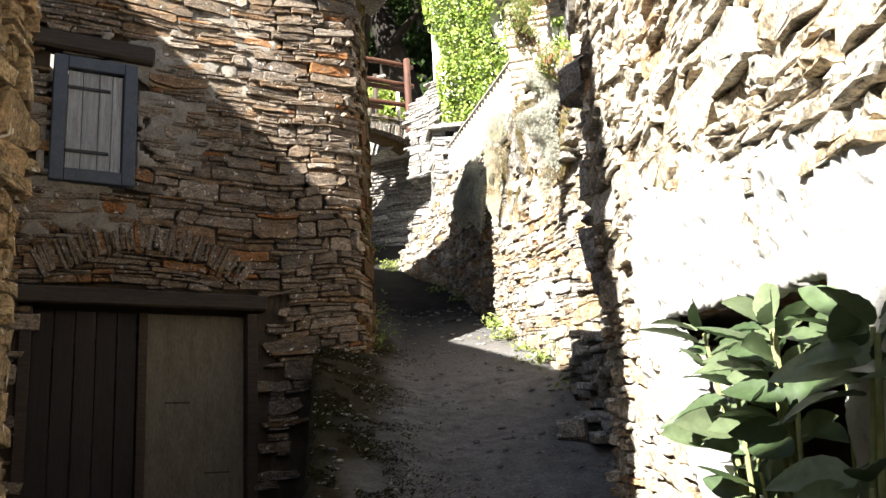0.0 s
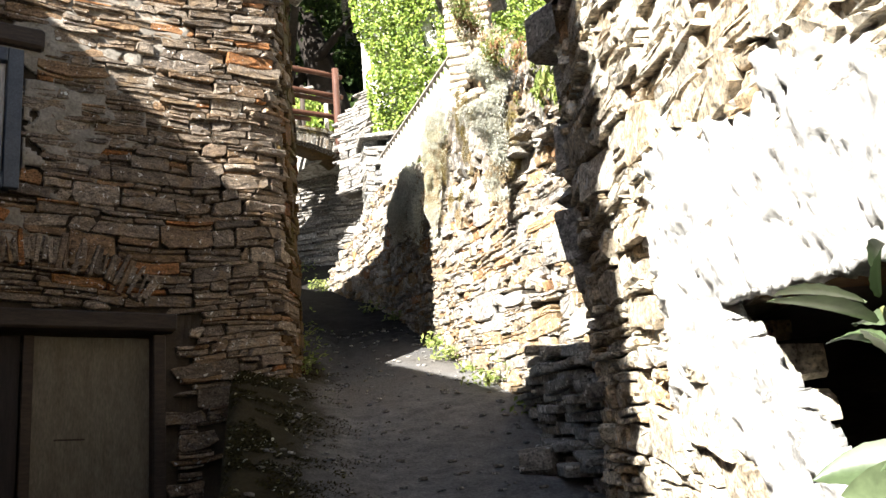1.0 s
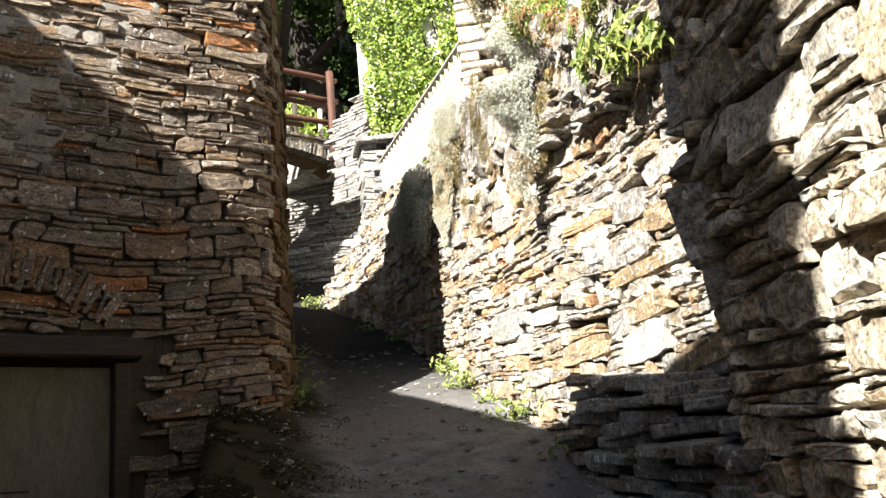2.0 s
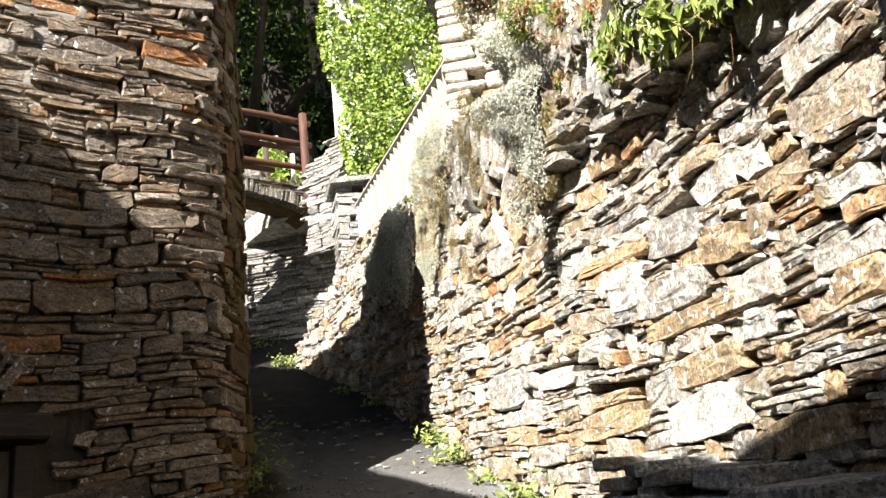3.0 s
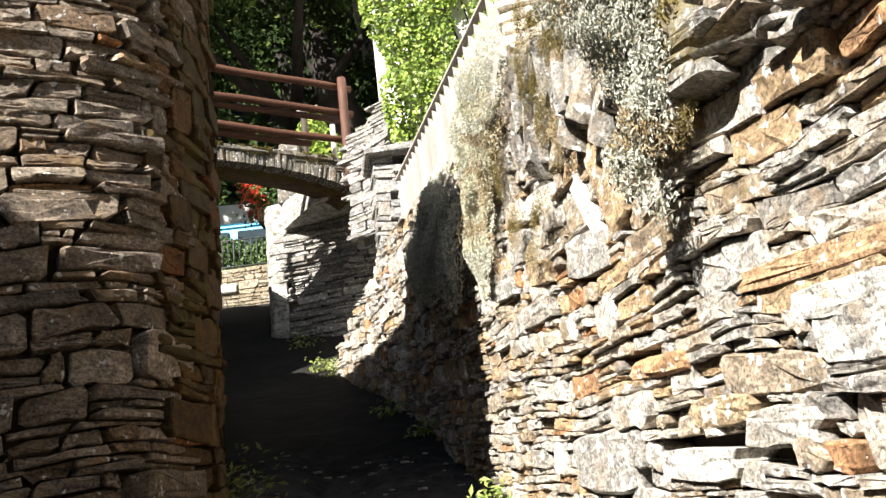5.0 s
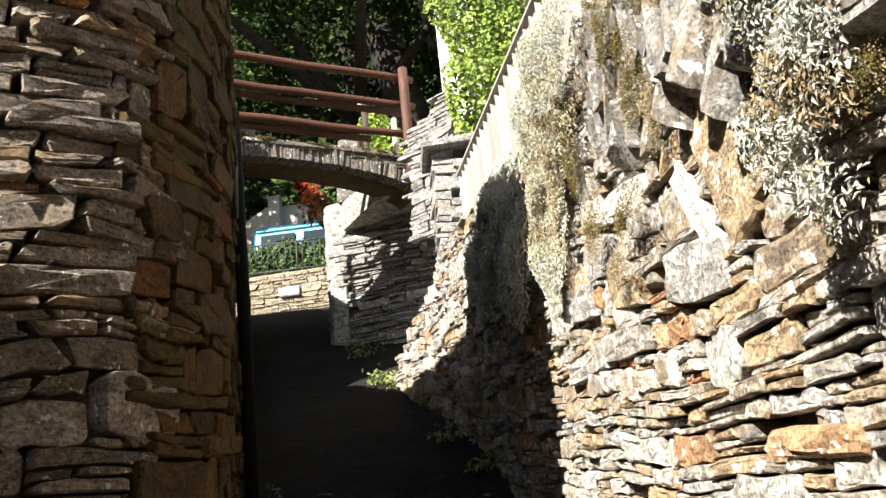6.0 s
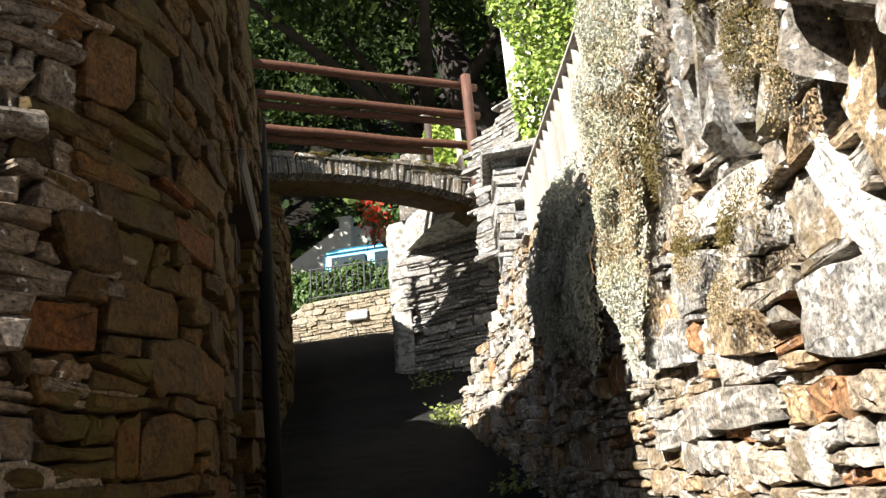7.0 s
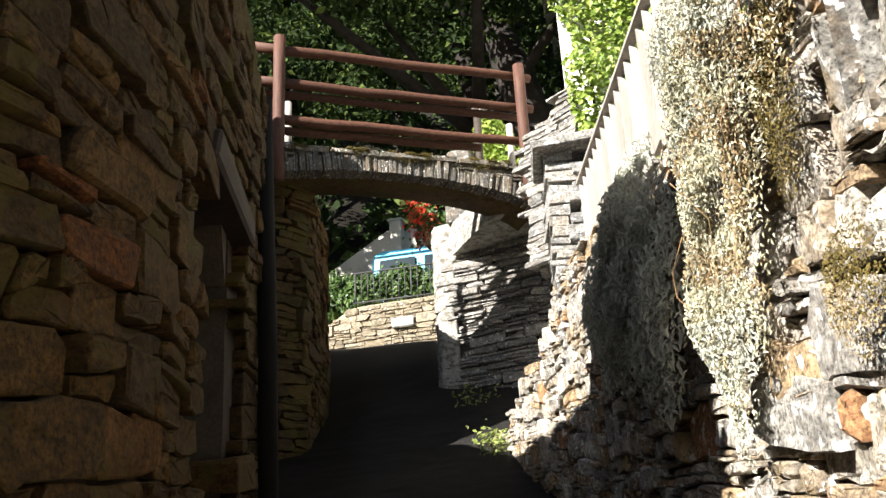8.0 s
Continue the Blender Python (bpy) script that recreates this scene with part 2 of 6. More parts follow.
M_FLOWER = leaf_material("red_geranium_petal", [(0.0, (0.55, 0.03, 0.015)), (1.0, (0.75, 0.08, 0.02))], 0.5, 0.25)
M_BARK = rough_material("dark_bark", (0.014, 0.011, 0.009), (0.035, 0.028, 0.022), 7, 0.95, 1.0, 40)
M_STEM = rough_material("green_stem", (0.12, 0.15, 0.05), (0.2, 0.2, 0.08), 12, 0.7)
M_MOSS = rough_material("yellow_green_moss", (0.055, 0.042, 0.010), (0.13, 0.095, 0.022), 14, 0.95, 1.0, 90)


# ---- shared builders ----
def part(name, bm, material, parent=None, label="", smooth=False):
    me = bpy.data.meshes.new(name)
    bm.to_mesh(me)
    bm.free()
    me.materials.append(material)
    if smooth:
        me.shade_smooth()
    ob = new(name, me)
    ob.parent = parent
    if label:
        tagged(ob, label)
    return ob


def mesh_part(name, verts, faces, material, parent=None, label="", smooth=False):
    me = bpy.data.meshes.new(name)
    me.from_pydata([tuple(v) for v in verts], [], [tuple(f) for f in faces])
    me.materials.append(material)
    if smooth:
        me.shade_smooth()
    ob = new(name, me)
    ob.parent = parent
    if label:
        tagged(ob, label)
    return ob


def thing(name, label, category, group="", kind=""):
    return tagged(new(name), label, category, group, kind)


def add_box(bm, m, size, bevel=0.0, jitter=0.0, rng=None):
    """A box of that size at the pose m, with bevelled and, if asked, uneven edges."""
    made = bmesh.ops.create_cube(bm, size=1.0)["verts"]
    for v in made:
        v.co = Vector((v.co.x * size[0], v.co.y * size[1], v.co.z * size[2]))
        if jitter:
            v.co += Vector([(rng or random).uniform(-jitter, jitter) for _ in range(3)])
    if bevel:
        edges = list({e for v in made for e in v.link_edges})
        made = bmesh.ops.bevel(bm, geom=edges, offset=bevel, segments=1, affect="EDGES")["verts"] + [v for v in made if v.is_valid]
    bmesh.ops.transform(bm, matrix=m, verts=list({v for v in made if v.is_valid}))


def box(name, m, size, material, parent=None, label="", bevel=0.006, jitter=0.0):
    bm = bmesh.new()
    add_box(bm, m, size, bevel, jitter)
    return part(name, bm, material, parent, label)


def rod(name, pts, radius, material, parent=None, label="", sides=10, wobble=0.0, rng=None):
    """A closed round bar along points; radius is one number or one a point."""
    pts = [Vector(p) for p in pts]
    rad = radius if isinstance(radius, (list, tuple)) else [radius] * len(pts)
    verts, faces = [], []
    for i, p in enumerate(pts):
        d = (pts[min(i + 1, len(pts) - 1)] - pts[max(i - 1, 0)]).normalized()
        a = d.cross(Vector((0.31, 0.22, 0.93) if abs(d.z) < 0.9 else (1, 0.1, 0))).normalized()
        b = d.cross(a)
        for k in range(sides):
            w = 2 * math.pi * k / sides
            r = rad[i] * (1 + (rng.uniform(-wobble, wobble) if rng and wobble else 0))
            verts.append(p + a * (r * math.cos(w)) + b * (r * math.sin(w)))
    n = len(pts)
    for i in range(n - 1):
        for k in range(sides):
            j = (k + 1) % sides
            faces.append((i * sides + k, i * sides + j, (i + 1) * sides + j, (i + 1) * sides + k))
    faces += [tuple(range(sides))[::-1], tuple((n - 1) * sides + k for k in range(sides))]
    return mesh_part(name, verts, faces, material, parent, label, True)


def stone_shapes(count, seed, roundness=0.90):
    """Uneven blocks of unit size, front towards -y, to be scaled to each stone."""
    rng = random.Random(seed)
    out = []
    for _ in range(count):
        cut = [(rng.uniform(0.18, 0.46), rng.uniform(0.14, 0.44)) for _ in range(4)]
        ring = []
        for (sx, sz), (cx, cz) in zip(((1, 1), (-1, 1), (-1, -1), (1, -1)), cut):
            a, b = (0.5 * sx, (0.5 - cz * 0.55) * sz), ((0.5 - cx * 0.45) * sx, 0.5 * sz)
            ring += [a, b] if sx * sz > 0 else [b, a]
        ring = [(x + rng.uniform(-0.05, 0.04), z + rng.uniform(-0.10, 0.08)) for x, z in ring]
        verts, faces = [], []
        tx, tz = rng.uniform(-0.10, 0.10), rng.uniform(-0.10, 0.10)
        for s, y, w in ((0.96, 0.5, 0.05), (1.0, -0.26, 0.07), (roundness, -0.44, 0.035)):
            for x, z in ring:
                k = s + rng.uniform(-0.05, 0.05)
                verts.append((x * k, y + rng.uniform(-w, w) + (tx * x + tz * z if s < 1 and y < 0 else 0), z * k))
        verts.append((rng.uniform(-0.2, 0.2), -0.46 + rng.uniform(-0.03, 0.03), rng.uniform(-0.15, 0.15)))
        n = len(ring)
        for i in range(n):
            j = (i + 1) % n
            faces += [(i, n + i, n + j, j), (n + i, 2 * n + i, 2 * n + j, n + j), (2 * n + i, 3 * n, 2 * n + j)]
        out.append((np.array(verts), faces))
    return out


class Line:
    """A wall's line in plan. Outside is to the right of the way along it."""

    def __init__(self, pts, smooth=False):
        pts = [Vector((*p, 0)) for p in pts]
        dense = []
        ext = [2 * pts[0] - pts[1], *pts, 2 * pts[-1] - pts[-2]]
        for i in range(1, len(ext) - 2):
            p0, p1, p2, p3 = ext[i - 1:i + 3]
            for k in range(16):
                t = k / 16
                dense.append(p1.lerp(p2, t) if not smooth else 0.5 * ((2 * p1) + (p2 - p0) * t + (2 * p0 - 5 * p1 + 4 * p2 - p3) * t * t + (3 * p1 - p0 - 3 * p2 + p3) * t ** 3))
        dense.append(pts[-1])
        self.p = np.array([[v.x, v.y] for v in dense])
        self.s = np.concatenate([[0], np.cumsum(np.hypot(*np.diff(self.p, axis=0).T))])
        self.length = self.s[-1]

    def at(self, u):
        return Vector((np.interp(u, self.s, self.p[:, 0]), np.interp(u, self.s, self.p[:, 1]), 0))

    def out(self, u):
        d = self.at(min(u + 0.06, self.length)) - self.at(max(u - 0.06, 0))
        return Vector((d.y, -d.x, 0)).normalized()


def wall_core(name, line, low, high, thick, material, parent=None, label="", holes=(), batter=0.0, step=0.12, relief=0.012, inset=0.05):
    """The body of a wall behind its face stones: front, back, top and ends; holes (u0, u1, z0, z1) go through it."""
    us = sorted(set(np.round(np.arange(0, line.length, step), 3)) | {round(line.length, 3)} | {h for q in holes for h in q[:2]})
    nz = 14
    zcuts = sorted({h for q in holes for h in q[2:]})
    verts, faces, cols = [], [], []
    for u in us:
        p, o = line.at(u), line.out(u)
        a, b = low(u), high(u)
        zs = [a + (b - a) * k / nz for k in range(nz + 1)]
        for c in zcuts:
            zs[min(range(1, nz), key=lambda k: abs(zs[k] - c))] = c
        zs.sort()
        cols.append((len(verts), zs))
        for z in zs:
            w = p - o * (inset + batter * (z - a) + relief * noise.noise((u * 2, z * 2, 3)))
            verts.append((w.x, w.y, z))
        for z in zs:
            w = p - o * (thick + batter * (z - a))
            verts.append((w.x, w.y, z))
    n = nz + 1

    def hole(i, k):
        if not 0 <= i < len(us) - 1:
            return False
        um, zm = (us[i] + us[i + 1]) / 2, (cols[i][1][k] + cols[i][1][k + 1]) / 2
        return any(q[0] < um < q[1] and q[2] < zm < q[3] for q in holes)
    for i in range(len(us) - 1):
        a, b = cols[i][0], cols[i + 1][0]
        for k in range(nz):
            if hole(i, k):
                for j, (p, q) in ((-1, (a + k, a + k + 1)), (1, (b + k + 1, b + k))):
                    if not hole(i + j, k):
                        faces.append((p, q, q + n, p + n))
                for j, (p, q) in ((-1, (b + k, a + k)), (1, (a + k + 1, b + k + 1))):
                    if not 0 <= k + j < nz or not hole(i, k + j):
                        faces.append((p, q, q + n, p + n))
                continue
            faces.append((a + k, b + k, b + k + 1, a + k + 1))
            faces.append((a + n + k, a + n + k + 1, b + n + k + 1, b + n + k))
        faces.append((a + nz, b + nz, b + n + nz, a + n + nz))
    for c, flip in ((cols[0][0], False), (cols[-1][0], True)):
        for k in range(nz):
            f = (c + k, c + k + 1, c + n + k + 1, c + n + k)
            faces.append(f[::-1] if flip else f)
    return mesh_part(name, verts, faces, material, parent, label)


def stone_solid(ring, depth, proud, rng, gap, tilt):
    """A closed stone from its outline on the wall (u, z): flat uneven face, chipped edges, body behind."""
    us, zs = [p[0] for p in ring], [p[1] for p in ring]
    cu, cz = (min(us) + max(us)) / 2, (min(zs) + max(zs)) / 2
    w, h = max(us) - min(us), max(zs) - min(zs)
    ku, kz = max(0.5, 1 - gap / w), max(0.5, 1 - gap / h)
    ring = [((u - cu) * ku, (z - cz) * kz) for u, z in ring]
    bev = min(0.22 * h, rng.choice((0.004, 0.006, 0.009, 0.014)))
    front = -proud * depth
    ax, az = rng.gauss(0, tilt), rng.gauss(0, tilt * 1.3)
    verts = []
    for x, z in ring:
        verts.append((x * 0.86, front + depth, z * 0.80))
    for x, z in ring:
        verts.append((x, front + bev + rng.uniform(-0.3, 0.5) * bev + ax * x + az * z, z))
    for x, z in ring:
        k = rng.uniform(0.5, 1.3) * bev
        verts.append((x * max(0.4, 1 - 1.6 * k / w), front + rng.uniform(-0.3, 0.4) * bev + ax * x + az * z, z * max(0.4, 1 - 1.8 * k / h)))
    dent = min(0.010, 0.12 * h)
    for x, z in ring:
        k = rng.uniform(0.45, 0.72)
        verts.append((x * k, front + rng.uniform(-0.5, 0.6) * dent + ax * x * k + az * z * k, z * k))
    verts.append((rng.uniform(-0.2, 0.2) * w, front - rng.uniform(-0.2, 0.7) * bev, rng.uniform(-0.2, 0.2) * h))
    n, faces = len(ring), []
    for i in range(n):
        j = (i + 1) % n
        faces += [(i, j, n + j, n + i), (n + i, n + j, 2 * n + j, 2 * n + i), (2 * n + i, 2 * n + j, 3 * n + j, 3 * n + i), (3 * n + i, 3 * n + j, 4 * n)]
    return cu, cz, np.array(verts), faces


def lay_stones(line, low, high, course, length, depth, seed, batter=0.0, dip=0.0, skip=None, wave=0.03, gap=0.010, proud=0.35, big=0.08, u0=0.0, u1=None, great=0.0, twist=0.05, scatter_out=0.014):
    """Face stones of a wall, fitted together in wavering courses: (matrix, u, z, vertices, faces)."""
    rng = random.Random(seed)
    u1 = line.length if u1 is None else u1
    us = np.linspace(u0, u1, 30)
    rise = dip if callable(dip) else lambda u: dip * (u - u0)
    zmin, zmax = min(low(u) for u in us) - max(rise(u) for u in us), max(high(u) for u in us) + 0.1 - min(rise(u) for u in us)
    levels = [zmin]
    while levels[-1] < zmax + 0.6:
        levels.append(levels[-1] + rng.choice((rng.uniform(*course), rng.uniform(course[0], 0.6 * course[0] + 0.4 * course[1]))))

    def bed(k, u):
        z = levels[k]
        h = levels[min(k + 1, len(levels) - 1)] - levels[max(k - 1, 0)]
        return z + rise(u) + wave * (noise.noise((u * 0.9, z * 0.8, seed)) + 0.3 * noise.noise((u * 2.1, z * 1.7, seed + 5))) + 0.16 * h * noise.noise((u * 3.1, k * 3.7, seed + 9))
    out = []
    taken = {}

    def emit(ua, ub, sa, sb, lo, hi):
        """One stone between two beds, with leaning ends and knocked-off corners."""
        h = max(0.012, (hi(ua) + hi(ub) - lo(ua) - lo(ub)) / 2)
        base = [(ua - sa * h, lo), (ua + (ub - ua) * rng.uniform(0.3, 0.45), lo), (ua + (ub - ua) * rng.uniform(0.55, 0.75), lo), (ub - sb * h, lo), (ub + sb * h, hi), (ua + (ub - ua) * rng.uniform(0.5, 0.7), hi), (ua + (ub - ua) * rng.uniform(0.25, 0.45), hi), (ua + sa * h, hi)]
        pts = []
        for i, (u, f) in enumerate(base):
            z = f(u)
            if i in (0, 3, 4, 7):
                cut = rng.choice((0.05, 0.09, 0.15, 0.28)) * h
                cu = min(cut * rng.uniform(0.6, 1.6), 0.18 * (ub - ua))
                su, sz = (1 if i in (0, 7) else -1), (1 if i in (0, 3) else -1)
                two = [(u, z + sz * cut), (u + su * cu, z)]
                pts += two if i in (0, 4) else two[::-1]
            else:
                pts.append((u, z + rng.uniform(-0.05, 0.05) * h))
        rag = min(0.009, 0.13 * h)
        pts = [(u + rng.uniform(-rag, rag), z + rng.uniform(-rag, rag)) for u, z in pts]
        um, zm = (ua + ub) / 2, (lo((ua + ub) / 2) + hi((ua + ub) / 2)) / 2
        if zm < low(um) + 0.01 or zm > high(um) - 0.02 or (skip and skip(um, zm)):
            return
        d = rng.uniform(*depth)
        cu, cz, verts, faces = stone_solid(pts, d, 0.5, rng, gap, twist)
        o = line.out(um)
        m = Matrix.Identity(4)
        for col, v in enumerate((Vector((0, 0, 1)).cross(o), -o, Vector((0, 0, 1)))):
            m.col[col][:3] = v
        shift = d * (proud - 0.5) + rng.uniform(-scatter_out, scatter_out) + 0.02 * noise.noise((um * 1.1, zm * 1.1, seed)) - batter * (cz - low(um))
        m.col[3][:3] = line.at(cu) + o * shift + Vector((0, 0, cz))
        out.append((m, um, zm, verts, faces))
    for k in range(len(levels) - 4):
        h = levels[k + 1] - levels[k]
        blocks = sorted(taken.get(k, []))
        u, sa = u0 + rng.uniform(-0.2, 0), rng.uniform(-0.2, 0.2)
        while u < u1:
            inside = next((b for b in blocks if b[0] - 0.03 <= u < b[1]), None)
            if inside:
                u, sa = inside[1], 0.0
                continue
            ln = rng.uniform(*length) * (0.7 + 0.5 * min(1, h / course[1]))
            kind, span = rng.random(), 1
            if kind < great:
                span, ln = 3, ln * 1.7
            elif kind < great + big:
                span, ln = 2, ln * 1.25
            end, sb = u + ln, rng.uniform(-0.25, 0.25)
            wall = next((b for b in blocks if u < b[0] < end + 0.05), None)
            if wall:
                end, sb, span = wall[0], 0.0, 1
            if span > 1 and any(b[0] < end and b[1] > u for j in range(1, span) for b in taken.get(k + j, [])):
                span = 1
            if span > 1:
                sa = sb = 0.0
                for j in range(1, span):
                    taken.setdefault(k + j, []).append((u, end))
            lo, hi = (lambda q: bed(k, q)), (lambda q: bed(k + span, q))
            if u >= u0 - 0.25 and end <= u1 + 0.3 and end - u > 0.02:
                if span == 1 and kind > 0.74 and h > 1.35 * course[0]:
                    c0, c1 = rng.uniform(0.3, 0.7), rng.uniform(0.3, 0.7)
                    ua, ub = u, end
                    mid = lambda q: lo(q) + (hi(q) - lo(q)) * (c0 + (c1 - c0) * (q - ua) / (ub - ua))
                    emit(u, end, sa / 2, sb / 2, lo, mid)
                    if rng.random() < 0.5:
                        um = u + (end - u) * rng.uniform(0.35, 0.65)
                        emit(u, um, sa / 2, 0.1, mid, hi), emit(um, end, 0.1, sb / 2, mid, hi)
                    else:
                        emit(u, end, sa / 2, sb / 2, mid, hi)
                else:
                    emit(u, end, sa, sb, lo, hi)
            u, sa = end, sb
    return out


def set_stones(stones, shapes, material, parent, near, limit=300, name="stone", rest="rubble"):
    """The nearest stones as pieces of their own, the rest joined into one."""
    order = sorted(range(len(stones)), key=lambda i: near(*stones[i][1:3]))
    for i in order[:limit]:
        m, _, _, v, f = stones[i]
        ob = mesh_part(name, v.tolist(), f, material, parent)
        ob.matrix_local = m
    verts, faces, base = [], [], 0
    for i in order[limit:]:
        mw, _, _, v, f = stones[i]
        m = np.array(mw)
        verts.append(v @ m[:3, :3].T + m[:3, 3])
        faces += [tuple(k + base for k in q) for q in f]
        base += len(v)
    if verts:
        ob = mesh_part(rest, np.concatenate(verts), faces, material, parent)
        tagged(ob, kind="stuff")


SHAPES = stone_shapes(28, 3)
SLABS = stone_shapes(16, 8, 0.92)


def leaves(name, centers, normals, sizes, material, parent=None, label="", seed=1, aspect=0.55, droop=0.25, kind=""):
    """Many folded leaves, joined into one mesh: one centre, facing direction and length each."""
    rng = np.random.default_rng(seed)
    c, nrm, s = np.asarray(centers, float), np.asarray(normals, float), np.asarray(sizes, float)[:, None]
    k = len(c)
    nrm = nrm + rng.normal(0, 0.45, (k, 3))
    nrm /= np.linalg.norm(nrm, axis=1, keepdims=True) + 1e-9
    d = rng.normal(0, 1, (k, 3)) + np.array([0, 0, -droop * 3])
    d -= nrm * np.sum(d * nrm, 1, keepdims=True)
    d /= np.linalg.norm(d, axis=1, keepdims=True) + 1e-9
    w = np.cross(nrm, d)
    v = np.stack([c - d * s * 0.5, c + w * s * aspect * 0.5 - d * s * 0.05 + nrm * s * 0.1, c - w * s * aspect * 0.5 - d * s * 0.05 + nrm * s * 0.1,
                  c + d * s * 0.5 - nrm * s * 0.12], 1).reshape(-1, 3)
    i = np.arange(k) * 4
    f = np.concatenate([np.stack([i, i + 1, i + 3], 1), np.stack([i, i + 3, i + 2], 1)])
    ob = mesh_part(name, v.tolist(), f.tolist(), material, parent, label)
    if kind:
        tagged(ob, kind=kind)
    return ob


# ---- ground: one sheet, the lane climbing between the walls ----
RETAIN_PTS = [(-0.80, 15.75), (-0.62, 15.1), (-0.22, 13.95), (0.10, 12.9), (0.27, 12.2), (0.45, 11.2), (0.61, 10.35), (0.79, 9.2), (0.93, 8.5), (1.13, 7.6), (1.27, 6.8), (1.36, 5.6), (1.38, 4.4)]
HOUSE_PTS = [(-3.9, 6.67), (-2.6, 7.42), (-1.5, 8.03), (-1.2, 8.195), (-1.0, 8.315), (-0.86, 8.41), (-0.745, 8.53), (-0.68, 8.72), (-0.65, 9.03), (-0.67, 9.40), (-0.75, 9.75), (-0.86, 10.13), (-1.22, 11.4)]


def lane_z(y):
    return float(np.interp(y, [-60, -5, 0.4, 7.7, 9.75, 15.5, 18.5, 21.6, 23.0, 26.0, 31, 36, 45, 60, 400], [-14, -1.5, 0.02, 2.33, 3.03, 5.15, 6.5, 7.85, 8.35, 9.9, 10.4, 15.5, 26.0, 42.0, 260.0]))


def bank_edge(y):
    return float(np.interp(y, [0, 4.65, 5.8, 8.1, 8.6], [-0.30, -0.57, -0.71, -1.04, -1.10]))


def retain_x(y):
    return float(np.interp(y, [p[1] for p in RETAIN_PTS][::-1], [p[0] for p in RETAIN_PTS][::-1]))


def ground_z(x, y):
    z = lane_z(y)
    e = bank_edge(y)
    if y < 8.6:
        bank = max(0.0, 1 - abs(x - e - 0.05) / 0.75) * float(np.interp(y, [2, 5, 8], [0.0, 0.15, 0.27]))
        yard = float(np.interp(y, [-5, 0, 3, 7.5], [-1.9, -0.3, 0.75, 1.15]))
        k = min(1.0, max(0.0, (e - x) / 0.10))
        z = (z + bank) * (1 - k) + min(yard, z) * k
    elif y < 12 and x < -0.45:
        z += max(0.0, 1 - abs(x + 0.75) / 0.5) * 0.10
    if 4.6 < y < 13.6 and x > retain_x(y) + 0.45:
        z = max(z, float(np.interp(y, [4.6, 9.4, 13.6], [3.7, 4.9, 5.5])))
    if 13.6 <= y < 22 and x > 0.6:
        z = max(z, 6.4 + 0.25 * (y - 13.6))
    if 18.4 <= y < 22 and x > -1.3:
        z = max(z, 8.15)
    if 13.0 < y < 17.5 and x < -3.3:
        z = max(z, float(np.interp(x, [-6, -3.3], [8.2, 7.9])))
    if y > 17.5 and x < -5.3:
        z += min(2.0, (-5.3 - x) * 0.5)
    return z


